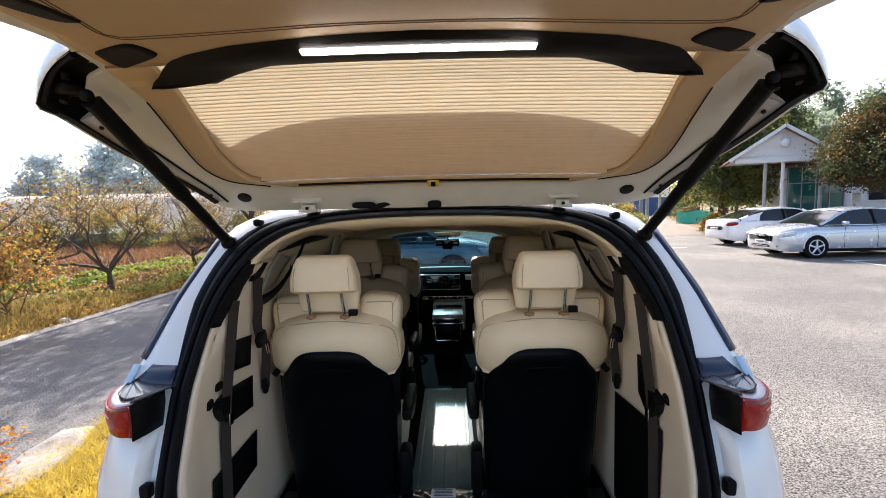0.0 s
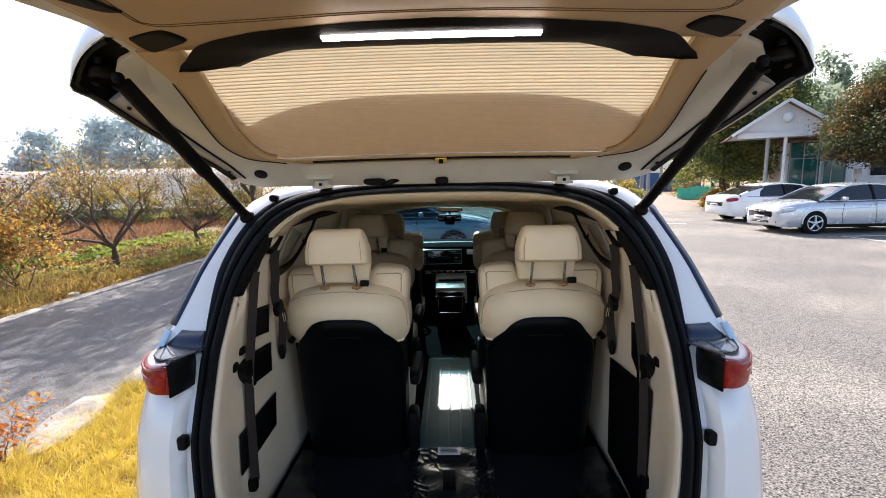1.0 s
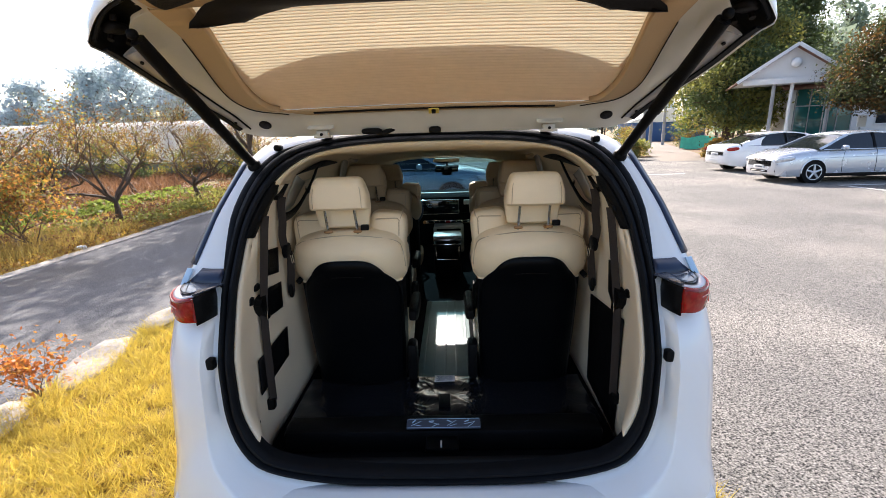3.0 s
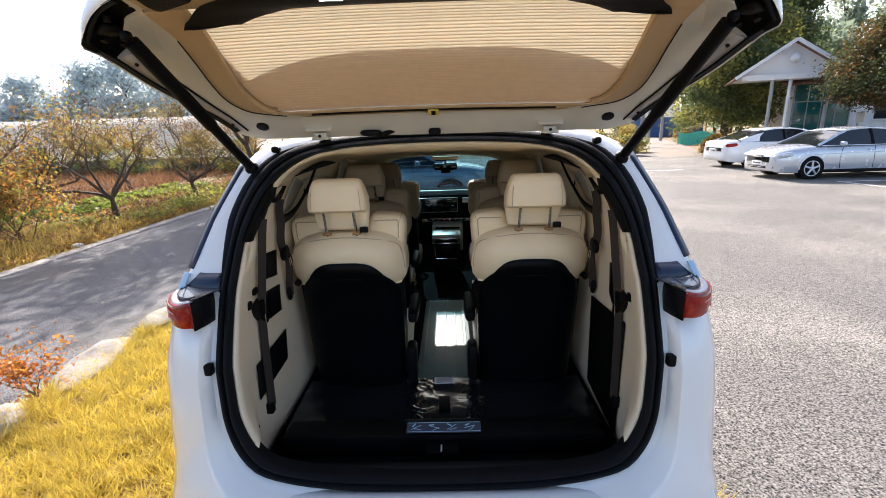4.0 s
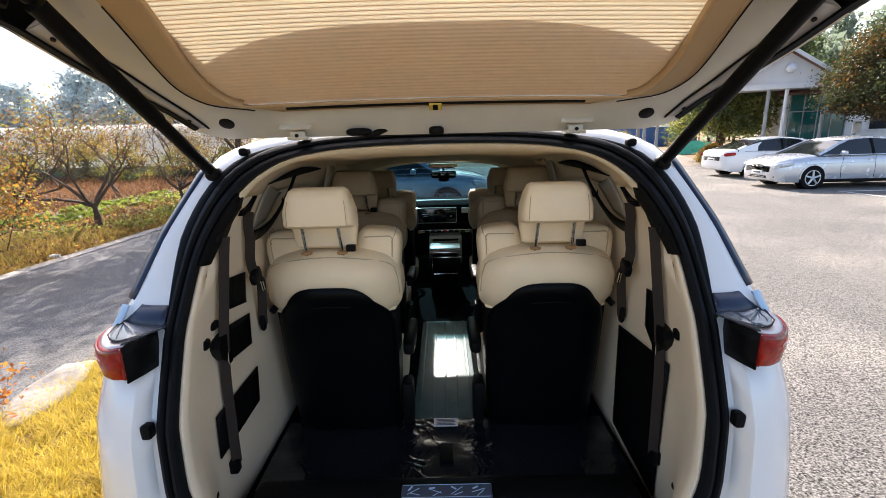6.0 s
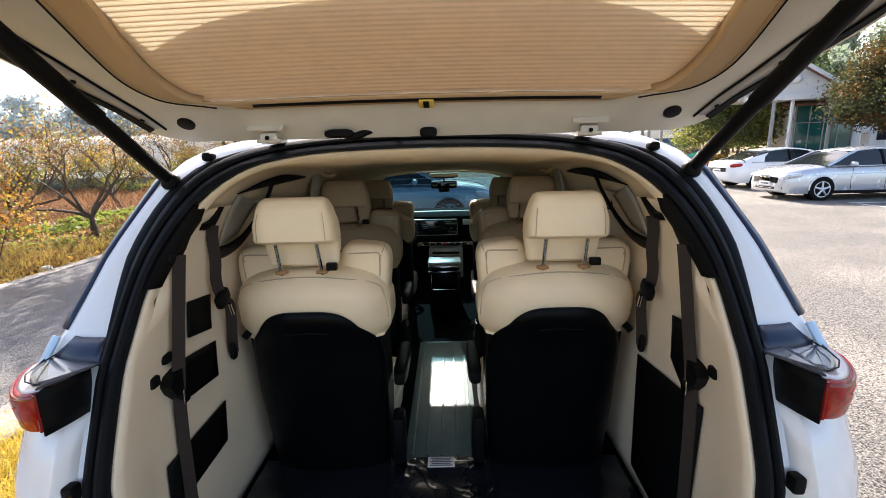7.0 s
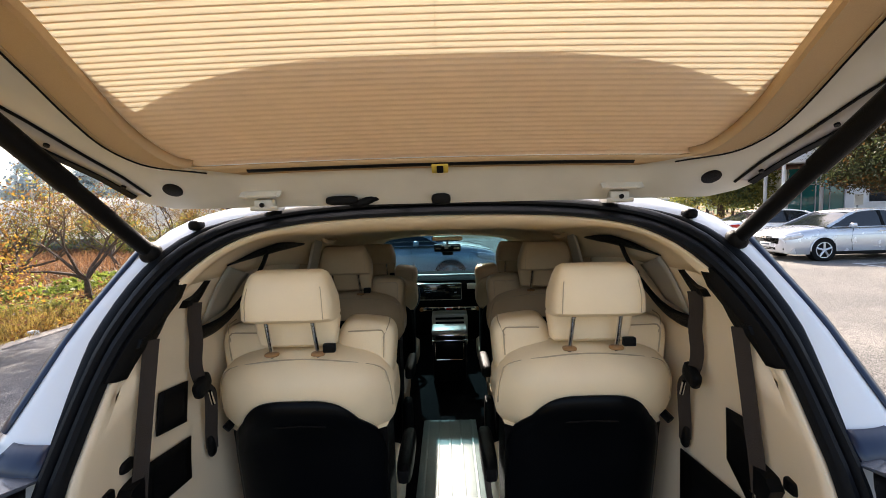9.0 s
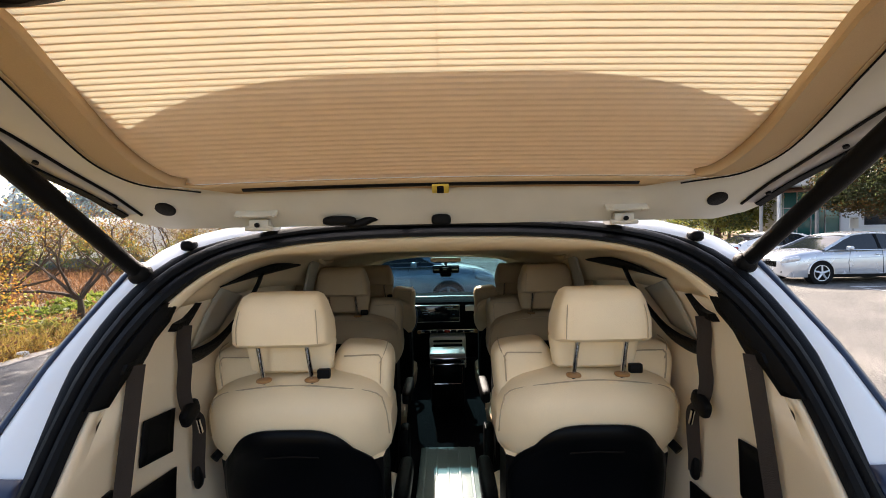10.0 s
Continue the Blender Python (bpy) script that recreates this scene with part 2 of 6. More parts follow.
def prism(outline, depth, m=None, bm=None, bev=0.0):
    """A plate: the outline (x, z) drawn upright, depth along y."""
    own = bmesh.new()
    f = own.faces.new([own.verts.new((x, 0, z)) for x, z in outline])
    r = bmesh.ops.extrude_face_region(own, geom=[f])
    bmesh.ops.translate(own, vec=(0, depth, 0), verts=[v for v in r["geom"] if isinstance(v, bmesh.types.BMVert)])
    if bev:
        bmesh.ops.bevel(own, geom=own.edges[:], offset=bev, segments=2, affect="EDGES", profile=0.5)
    if m is not None:
        own.transform(m)
    return merge(own, bm)


def lerp_table(v, xs, ys):
    return float(np.interp(v, xs, ys))


def smooth_line(points, n):
    """n points evenly along a smooth line through the given ones."""
    p = np.array(points, float)
    out = []
    for i in range(len(p) - 1):
        a, b, c, d = p[max(i - 1, 0)], p[i], p[i + 1], p[min(i + 2, len(p) - 1)]
        for t in np.linspace(0, 1, 12, endpoint=False):
            out.append(0.5 * (2 * b + (c - a) * t + (2 * a - 5 * b + 4 * c - d) * t * t + (3 * b - a - 3 * c + d) * t ** 3))
    out.append(p[-1])
    out = np.array(out)
    s = np.concatenate([[0], np.cumsum(np.linalg.norm(np.diff(out, axis=0), axis=1))])
    return [tuple(np.interp(v, s, out[:, k]) for k in range(p.shape[1])) for v in np.linspace(0, s[-1], n)]

# ---- ground ----
def flat(name, pts, z, material, label, category="ground", kind="structure"):
    bm = bmesh.new()
    bm.faces.new([bm.verts.new((x, y, z)) for x, y in pts])
    ob = part(name, bm, material, None, smooth=False)
    return tagged(ob, label, category, "", kind)


flat("ground", [(-900, -900), (900, -900), (900, 900), (-900, 900)], 0.0, M_SOIL, "dry field soil reaching to the horizon")
flat("pavement", [(-2.8, -40), (40, -40), (40, 27), (-2.8, 27)], 0.006, M_ASPHALT, "worn grey asphalt of the car park", "pavement")
flat("road", [(-5.9, -40), (-2.79, -40), (-2.79, 11.5), (-5.9, 11.5)], 0.008, M_ROAD, "grey asphalt lane with dappled tree shade", "road")

# ---- the minivan ----
REAR_Z = [0.20, 0.45, 0.55, 0.945, 1.17, 1.40, 1.575, 1.645, 1.72]
REAR_Y = [-0.13, -0.12, -0.10, -0.035, 0.07, 0.24, 0.40, 0.487, 0.56]
SEAL_OUT = [(0, 1.712), (0.22, 1.707), (0.43, 1.687), (0.59, 1.65), (0.685, 1.58), (0.742, 1.455), (0.759, 1.27), (0.759, 1.10), (0.757, 0.98), (0.75, 0.86),
            (0.735, 0.74), (0.69, 0.63), (0.60, 0.556), (0.36, 0.512), (0, 0.503)]
SEAL_IN = [(0, 1.660), (0.22, 1.656), (0.40, 1.642), (0.54, 1.605), (0.645, 1.51), (0.70, 1.36), (0.709, 1.20), (0.709, 1.03), (0.705, 0.94), (0.698, 0.84),
           (0.685, 0.75), (0.635, 0.652), (0.55, 0.595), (0.33, 0.562), (0, 0.552)]
BODY = [(0, 1.738), (0.26, 1.733), (0.48, 1.715), (0.64, 1.69), (0.74, 1.655), (0.80, 1.60), (0.865, 1.42), (0.915, 1.24), (0.955, 1.15), (0.970, 1.02),
        (0.976, 0.86), (0.976, 0.60), (0.955, 0.34), (0.60, 0.23), (0, 0.22)]
INNER = [(0, 1.668), (0.22, 1.666), (0.42, 1.650), (0.55, 1.62), (0.635, 1.54), (0.69, 1.42), (0.722, 1.25), (0.735, 1.05), (0.735, 0.9), (0.735, 0.75),
         (0.735, 0.62), (0.735, 0.53), (0.735, 0.46), (0.735, 0.42), (0.735, 0.415)]


def rear_y(z):
    return lerp_table(z, REAR_Z, REAR_Y)


def both(half):
    """The whole ring from its right half, top to bottom."""
    return list(half) + [(-x, z) for x, z in half[::-1][1:-1]]


NR = 64
seal_out, seal_in, body_ring = (both(smooth_line(c, NR)) for c in (SEAL_OUT, SEAL_IN, BODY))

van = thing("minivan", (0, 0, 0), "white minivan parked on grass with its tailgate raised and cream interior", "car")


def sides(name, make, material, parent, label="", **kw):
    """A mirrored pair."""
    return [part(name, make(s), material, parent, label, **kw) for s in (-1, 1)]


# outer skin: from the flange round the corner and forward to the nose
def roof_line(y):
    return lerp_table(y, [0.5, 1.5, 3.0, 3.4, 4.25, 4.9, 5.12], [1.738, 1.75, 1.72, 1.66, 0.99, 0.87, 0.70])


def section(y, pull=1.0):
    top = roof_line(y)
    k = (top - 0.6) / 1.138
    return [(x * pull * (1 if z < 1.1 else lerp_table(y, [3.3, 4.3], [1, 1.05])), y, z if z < 0.6 else 0.6 + (z - 0.6) * k) for x, z in body_ring]


rows = []
rows.append([(x * 0.99, rear_y(z) + 0.03, z + (0.01 if z < 0.6 else 0)) for x, z in seal_out])
rows.append([(x, rear_y(z), z) for x, z in seal_out])
STEP = {0.06: -0.002, 0.09: -0.006, 0.165: -0.054, 0.18: -0.057, 0.20: -0.056, 0.45: -0.036, 0.70: -0.008, 0.88: 0.028, 0.97: 0.074}


def skin_row(k):
    """A ring of the rear skin, from the flange (k = 0) to the flank (k = 1); a crease runs down below the lamps."""
    row = []
    for (xo, zo), (xb, zb) in zip(seal_out, body_ring):
        x, z = xo + (xb - xo) * k, zo + (zb - zo) * k
        low = max(0.0, min(1.0, (0.78 - zo) / 0.25))
        bulge = -0.10 * low * math.sin(min(k * 1.6, 1) * math.pi / 2)
        on = max(0.0, min(1.0, (1.10 - z) / 0.03))
        row.append((x, rear_y(z) + bulge + (STEP[k] if on else 0) * on + 0.05 * k ** 4 * (1 - on) + (0.02 * k if zo > 1.6 else 0), z))
    return row


for k in STEP:
    rows.append(skin_row(k))
rows.append([(xb, rear_y(zb) + 0.15 - 0.06 * max(0.0, min(1.0, (0.75 - zo) / 0.25)), zb) for (xo, zo), (xb, zb) in zip(seal_out, body_ring)])
for y in (0.75, 1.2, 1.8, 2.4, 2.94, 3.12, 3.32, 3.35):
    rows.append(section(y))
bm = sheet(rows, True)
cut = [f for f in bm.faces if f.calc_center_median().z > 1.66 and abs(f.calc_center_median().x) < 0.30 and 2.97 < f.calc_center_median().y < 3.345]
bmesh.ops.delete(bm, geom=cut, context="FACES")
part("body_shell", bm, M_WHITE, van, "white painted body panels, rear in the shade", mods=[("solid", 0.012)])
# bonnet and nose
bm = sheet([section(y, p) for y, p in ((3.352, 1.0), (3.7, 1.0), (4.25, 1.0), (4.7, 0.97), (4.98, 0.88), (5.12, 0.7))], True)
cut = [f for f in bm.faces if f.calc_center_median().y < 4.25 and f.calc_center_median().z > 0.9]
bmesh.ops.delete(bm, geom=cut, context="FACES")
part("bonnet", bm, M_WHITE, van, mods=[("solid", 0.012)])
ws = [[(x, y + 0.05 * (1 - (x / 0.8) ** 2), z) for x in np.linspace(-w, w, 13)] for y, z, w in ((3.38, 1.66, 0.70), (3.8, 1.345, 0.78), (4.26, 0.985, 0.86))]
part("windscreen", sheet(ws), M_WIND, van, "blue-tinted windscreen glass", mods=[("solid", 0.005)])
g = part("sunroof_glass", sheet([[(x, y, lerp_table(y, [2.92, 3.36], [1.742, 1.685]) - 0.02 * (x / 0.42) ** 2) for x in np.linspace(-0.36, 0.36, 9)] for y in (2.92, 3.12, 3.36)]), M_GLASS, van, mods=[("solid", 0.005)])
g.visible_shadow = False
# side glass and quarter glass, tinted
for s in (-1, 1):
    for y0, y1, nm in ((0.52, 1.25, "quarter_window"), (1.33, 2.35, "sliding_door_window"), (2.43, 3.4, "front_door_window")):
        rows = []
        for k in np.linspace(0, 1, 5):
            z = 1.16 + 0.42 * k
            xs = [(lerp_table(z, [1.15, 1.24, 1.42, 1.60], [0.955, 0.915, 0.865, 0.80]) + 0.006) for _ in range(7)]
            rows.append([(s * x, y, z) for x, y in zip(xs, np.linspace(y0 + 0.0 * k, y1, 7))])
        part(nm, sheet(rows), M_TINT, van, mods=[("solid", 0.004)])
    # dark gloss edge of the rear pillar
    rows = []
    for k in np.linspace(0, 1, 14):
        z = 1.245 + 0.36 * k
        xo = lerp_table(z, [1.15, 1.24, 1.42, 1.60], [0.955, 0.915, 0.865, 0.80])
        y = rear_y(z) + 0.035
        rows.append([(s * (xo - 0.028), y - 0.024, z), (s * (xo - 0.010), y - 0.014, z), (s * (xo + 0.006), y + 0.005, z), (s * (xo + 0.009), y + 0.065, z), (s * (xo + 0.007), max(y + 0.1, 0.52), z)])
    part("pillar_edge", sheet(rows), M_NAVY, van, "dark blue glossy pillar edge", mods=[("solid", 0.004)])
    # band over the tail lamp
    rows = []
    for k in np.linspace(0, 1, 8):
        rows.append([(s * (0.765 + (w - 0.765) * k), rear_y(z) + dy - 0.006 + 0.04 * k ** 3, z) for z, dy, w in ((1.188, -0.014, 0.912), (1.21, -0.008, 0.902), (1.235, -0.004, 0.890))])
    part("pillar_band", sheet(rows), M_NAVY, van, "dark blue glossy band above the tail lamp", mods=[("solid", 0.006)])
    part("tape", box(0.030, 0.006, 0.075, (s * 0.905, rear_y(1.2) + 0.008, 1.205), 0.001, turn=pose(0, -18 * s * 0, 0, -35, 0, s * 25).to_3x3().to_4x4()), M_FILM, van, "pale blue protective tape")
    # tail lamp: a red lens wrapped round the corner, standing proud of a black recess
    plan = [Vector((x, y, 0)) for x, y in smooth_line([(0.798, -0.064), (0.836, -0.056), (0.878, -0.030), (0.914, 0.008), (0.934, 0.05), (0.940, 0.115)], 18)]

    def lens_row(k, inset):
        res = []
        for i, p in enumerate(plan):
            u = i / 17
            lo, hi = 1.098 - 0.012 * math.sin(math.pi * u), 1.190 - 0.014 * math.sin(math.pi * min(u * 1.2, 1)) - 0.006 * u
            q = p + (Vector((0.80, 0.12, 0)) - p).normalized() * inset
            res.append((s * q.x, q.y, lo + (hi - lo) * k))
        return res
    lamp = part("tail_lamp", sheet([lens_row(0, 0.03), lens_row(0, 0.004), lens_row(0.06, 0), lens_row(0.45, -0.005), lens_row(0.78, -0.004), lens_row(0.90, 0.002), lens_row(0.96, 0.008)]), M_RED, van, "red tail lamp lens wrapped round the corner", mods=[("solid", 0.004)])
    part("lens_top", sheet([lens_row(0.955, 0.0075), lens_row(1.0, 0.018), lens_row(1.03, 0.036)]), M_LENSTOP, lamp, "glossy lens top, the sky's reflection in its pale colour", mods=[("solid", 0.003)])
    part("lens_edge", tube(lens_row(0.86, -0.001), 0.0035, 6), M_REDD, lamp, "darker red rim along the lens top")
    part("lens_edge", tube([lens_row(k, 0.0)[0] for k in (0.02, 0.3, 0.6, 0.92)], 0.004, 6), M_REDD, lamp)
    part("light_guide", tube([lens_row(k, -0.006)[i] for k, i in ((0.62, 5), (0.66, 8), (0.60, 11), (0.35, 12), (0.18, 11))], 0.0022, 6), M_REDL, lamp, "bright curved light guide")
    recess = [(0.798, -0.062), (0.786, -0.03), (0.778, 0.01), (0.784, 0.05), (0.797, 0.082), (0.775, 0.080), (0.752, 0.066)]
    part("lamp_housing", sheet([[(s * x, y + 0.02 * (1 - k) * min(1, i / 2), 1.088 + 0.098 * k) for i, (x, y) in enumerate(recess)] for k in (0, 0.25, 0.5, 0.75, 1)]), M_BLACK, van, "black recess beside the tail lamp", mods=[("solid", 0.004)])
    shelf = bmesh.new()
    shelf.faces.new([shelf.verts.new((s * x, y, z)) for x, y, z in [(0.752, 0.066, 1.188), (0.798, -0.058, 1.190)] + [(abs(x), y, z + 0.002) for x, y, z in lens_row(1.03, 0.034)] + [(0.925, 0.125, 1.192), (0.80, 0.10, 1.192)]])
    part("lamp_shelf", shelf, M_SHELF, van, "dark glossy shelf over the tail lamp", smooth=False, mods=[("solid", 0.004)])
    part("lens_edge", tube([(s * x, y, z) for x, y, z in ((0.81, -0.045, 1.196), (0.845, -0.030, 1.196), (0.872, 0.0, 1.196), (0.888, 0.05, 1.196), (0.892, 0.11, 1.196))], 0.0016, 5), M_BLACK, lamp)
    part("bumper_seam", tube([(s * x, y, z) for x, y, z in ((0.80, -0.086, 0.800), (0.86, -0.074, 0.790), (0.92, -0.046, 0.783), (0.952, -0.010, 0.780), (0.972, 0.045, 0.780))], 0.003, 5), M_RUBBER, van)
    part("striker", box(0.026, 0.03, 0.04, (s * 0.775, -0.055, 0.945), 0.006), M_BLACK, van, "black rubber buffer")
    part("buffer", pillow(0.034, 0.044, 0.028, (s * 0.660, 0.482, 1.648), 3), M_BLACK, van, "black rubber stop")
    part("bumper_trim", box(0.30, 0.12, 0.09, (s * 0.84, -0.12, 0.27), 0.03), M_BLACK, van)
# bumper
rows = []
for x in np.linspace(-0.93, 0.93, 25):
    c = 0.10 * abs(x / 0.93) ** 3
    rows.append([(x, y + c, z) for y, z in smooth_line([(-0.125, 0.506), (-0.18, 0.500), (-0.245, 0.482), (-0.262, 0.43), (-0.25, 0.34), (-0.19, 0.25)], 12)])
part("rear_bumper", sheet(rows), M_WHITE, van, mods=[("solid", 0.01)])
part("sill_plate", sheet([[(x, rear_y(z) + dy, z + 0.003) for x in np.linspace(-0.50, 0.50, 15)] for z, dy in ((0.565, 0.035), (0.545, 0.016))]), M_BLACK, van, "black sill cover", mods=[("solid", 0.006)])
# seal
def ring_rows(profile):
    """profile: (share from outer to inner, forward)."""
    res = []
    for k, dy in profile:
        res.append([(xo + (xi - xo) * k, rear_y(zo + (zi - zo) * k) + dy, zo + (zi - zo) * k) for (xo, zo), (xi, zi) in zip(seal_out, seal_in)])
    return res


seal_profile = ((0.0, 0.01), (0.0, -0.014), (0.10, -0.026), (0.28, -0.03), (0.42, -0.022), (0.46, -0.010), (0.52, -0.012), (0.60, -0.028), (0.80, -0.032), (0.95, -0.024), (1.0, -0.005), (0.98, 0.03))
part("door_seal", sheet(ring_rows(seal_profile), True), M_RUBBER, van, "thick black rubber seal round the opening")

# black gutter beside the seal at the upper corners
for s in (-1, 1):
    rows = []
    for (xo, zo), (xb, zb) in zip(smooth_line(SEAL_OUT, NR), smooth_line(BODY, NR)):
        if 1.18 < zo < 1.672:
            w = 0.34 * lerp_table(zo, [1.18, 1.30, 1.45, 1.56, 1.63, 1.672], [0.04, 0.30, 0.75, 1.0, 0.85, 0.05])
            rows.append([(s * (xo + (xb - xo) * k), rear_y(zo + (zb - zo) * k) - 0.004 - up, zo + (zb - zo) * k) for k, up in ((-0.05, 0.0), (0.25 * w, 0.006), (0.8 * w, 0.004), (w, -0.002))])
    part("gutter", sheet(rows), M_RUBBER, van, "black gutter between seal and pillar", mods=[("solid", 0.004)])

# ---- inside walls ----
in_ring = smooth_line(INNER, NR)
in_half = smooth_line(SEAL_IN, NR)


def wall(i, y):
    """A point of the right inner wall: ring position and distance ahead."""
    (xi, zi), (xw, zw) = in_half[i], in_ring[i]
    y0 = rear_y(zi)
    k = max(0.0, min(1.0, (y - y0) / 0.22))
    k = k * k * (3 - 2 * k)
    return Vector((xi + (xw - xi) * k, y, zi + (zw - zi) * k))


def wall_x(y, z):
    """Half the width between the inner walls at y ahead and height z."""
    a = lerp_table(-z, [-p[1] for p in in_half], [p[0] for p in in_half])
    b = lerp_table(-z, [-p[1] for p in in_ring], [p[0] for p in in_ring])
    k = max(0.0, min(1.0, (y - rear_y(z)) / 0.22))
    k = k * k * (3 - 2 * k)
    a = max(a, 0.64)
    return a + (b - a) * k


N0 = 26
for s in (-1, 1):
    for name, stuff, ya, yb, n, label in (("quarter_trim", M_TRIM, None, 1.35, 18, "cream moulded side trim of the boot"), ("door_trim", M_CREAM_SHADED, 1.352, 3.7, 8, "cream door lining, colour darkened for shade")):
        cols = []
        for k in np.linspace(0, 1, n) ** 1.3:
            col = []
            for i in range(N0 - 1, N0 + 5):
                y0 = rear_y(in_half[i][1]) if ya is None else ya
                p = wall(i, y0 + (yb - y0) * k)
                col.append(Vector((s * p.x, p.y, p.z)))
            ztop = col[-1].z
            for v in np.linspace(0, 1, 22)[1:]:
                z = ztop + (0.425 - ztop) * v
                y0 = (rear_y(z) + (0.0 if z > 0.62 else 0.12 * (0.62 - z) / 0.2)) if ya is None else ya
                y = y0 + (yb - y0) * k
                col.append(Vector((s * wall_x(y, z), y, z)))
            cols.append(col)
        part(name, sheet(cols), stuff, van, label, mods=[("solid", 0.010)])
rows = []
for i in range(-N0 + 1, N0):
    j = abs(i)
    sg = 1 if i >= 0 else -1
    y0 = rear_y(in_half[j][1])
    rows.append([Vector((sg * p.x, p.y, p.z - (lerp_table(abs(p.x), [0.35, 0.60], [1.0, lerp_table(p.y, [0.9, 1.5], [0.15, 1.0])])) * lerp_table(p.y, [0.5, 0.60, 0.70, 1.0, 2.2, 2.70, 2.76, 3.16, 3.20, 3.4], [0, 0.032, 0.048, 0.055, 0.10, 0.165, 0.135, 0.135, 0.195, 0.21]))) for p in (wall(j, y0 + (3.4 - y0) * k) for k in list(np.linspace(0, 0.70, 22)) + list(np.linspace(0.72, 1, 26)))])
bm = sheet(rows)
cut = [f for f in bm.faces if abs(f.calc_center_median().x) < 0.23 and 2.76 < f.calc_center_median().y < 3.22]
bmesh.ops.delete(bm, geom=cut, context="FACES")
part("headliner", bm, M_LINER, van, "beige roof lining", mods=[("solid", 0.008)])
# floor
part("boot_floor", box(1.47, 0.84, 0.03, (0, 0.30, 0.405), 0.006), M_CARPET, van, "black carpeted boot floor")
part("cabin_floor", box(1.47, 3.2, 0.03, (0, 2.33, 0.395), 0.004), M_CARPET, van)


def wall_panel(name, quad, material, s, parent, lift=0.016, n=6, label="", thick=0.004):
    """A panel that follows the inner wall. quad: four (y, z), round."""
    a, b, c, d = [Vector(q) for q in quad]
    rows = []
    for u in np.linspace(0, 1, n):
        row = []
        for v in np.linspace(0, 1, n):
            p = (a * (1 - v) + b * v) * (1 - u) + (d * (1 - v) + c * v) * u
            row.append((s * (wall_x(p.x, p.y) - lift), p.x, p.y))
        rows.append(row)
    return part(name, sheet(rows), material, parent, label, mods=[("solid", thick)])


def wall_strip(name, centre, half, slope, s):
    """A black moulded strip lying on the inner wall. centre: (y, z, x); slope: how the wall leans in with height."""
    line = [Vector((s * x, y, z)) for y, z, x in centre]
    line = [Vector(p) for p in smooth_line([tuple(p) for p in line], 24)]
    rows = []
    for i, p in enumerate(line):
        d = line[min(i + 1, 23)] - line[max(i - 1, 0)]
        d = Vector((d.y, d.z)).normalized()
        h = lerp_table(i / 23 * (len(half) - 1), list(range(len(half))), half)
        row = []
        for k, up in ((-1, 0), (-0.5, 0.004), (0.5, 0.004), (1, 0)):
            ny, nz = -d.y * h * k, d.x * h * k
            row.append((p.x - s * (slope * nz + up), p.y + ny, p.z + nz))
        rows.append(row)
    return part(name, sheet(rows), M_BLACK, van, "black curved window frame", mods=[("solid", 0.004)])


for quad in ([(0.345, 1.24), (0.468, 1.225), (0.462, 1.112), (0.335, 1.134)], [(0.29, 1.085), (0.48, 1.062), (0.47, 0.945), (0.27, 0.965)], [(0.165, 0.835), (0.49, 0.84), (0.47, 0.705), (0.155, 0.69)]):
    wall_panel("wall_pocket", quad, M_BLACK, -1, van, label="black recessed pocket in the side trim")
wall_panel("side_compartment", [(0.20, 0.965), (0.61, 0.925), (0.60, 0.485), (0.22, 0.455)], M_BLACK, 1, van, label="large black compartment opening")
wall_panel("belt_recess", [(0.285, 1.165), (0.385, 1.156), (0.385, 1.02), (0.285, 0.95)], M_BLACK, 1, van)
for s in (-1, 1):
    wall_panel("window_shade", [(0.515, 1.37), (0.645, 1.385), (0.755, 1.48), (0.57, 1.527)], M_SHADE, s, van, 0.017, label="pale roller shade over the quarter window")
    wall_strip("window_frame", [(0.48, 1.350, 0.684), (0.56, 1.350, 0.676), (0.63, 1.368, 0.664), (0.70, 1.405, 0.652), (0.755, 1.460, 0.632), (0.775, 1.51, 0.610), (0.765, 1.545, 0.592)], [0.020, 0.021, 0.021, 0.019, 0.016, 0.014, 0.014], 0.42, s)
    wall_strip("window_frame", [(0.55, 1.531, 0.616), (0.66, 1.544, 0.602), (0.76, 1.552, 0.594), (0.90, 1.556, 0.584), (1.12, 1.549, 0.578)], [0.003, 0.013, 0.018, 0.013, 0.004], 0.77, s)
    rows = []
    for k in np.linspace(0, 1, 16):
        z = 1.33 + 0.19 * k
        x0 = lerp_table(-z, [-p[1] for p in in_half], [p[0] for p in in_half])
        w = 0.025 * min(1, 5.0 * (1 - k), 0.45 + 1.1 * k) ** 0.8
        y = rear_y(z)
        rows.append([(s * (x0 + 0.008), y - 0.012, z), (s * (x0 - 0.25 * w), y - 0.014, z), (s * (x0 - 0.8 * w), y + 0.005, z - 0.004), (s * (x0 - w), y + 0.03, z - 0.006)])
    part("pillar_cover", sheet(rows), M_BLACK, van, "black pillar cover", mods=[("solid", 0.003)])
    part("piping", tube([row[-1] for row in rows], 0.0022, 6), M_TRIM, van, "cream piping along the pillar cover")
    part("cargo_hook", box(0.02, 0.035, 0.03, (s * 0.715, 0.165, 1.085), 0.006), M_BLACK, van)

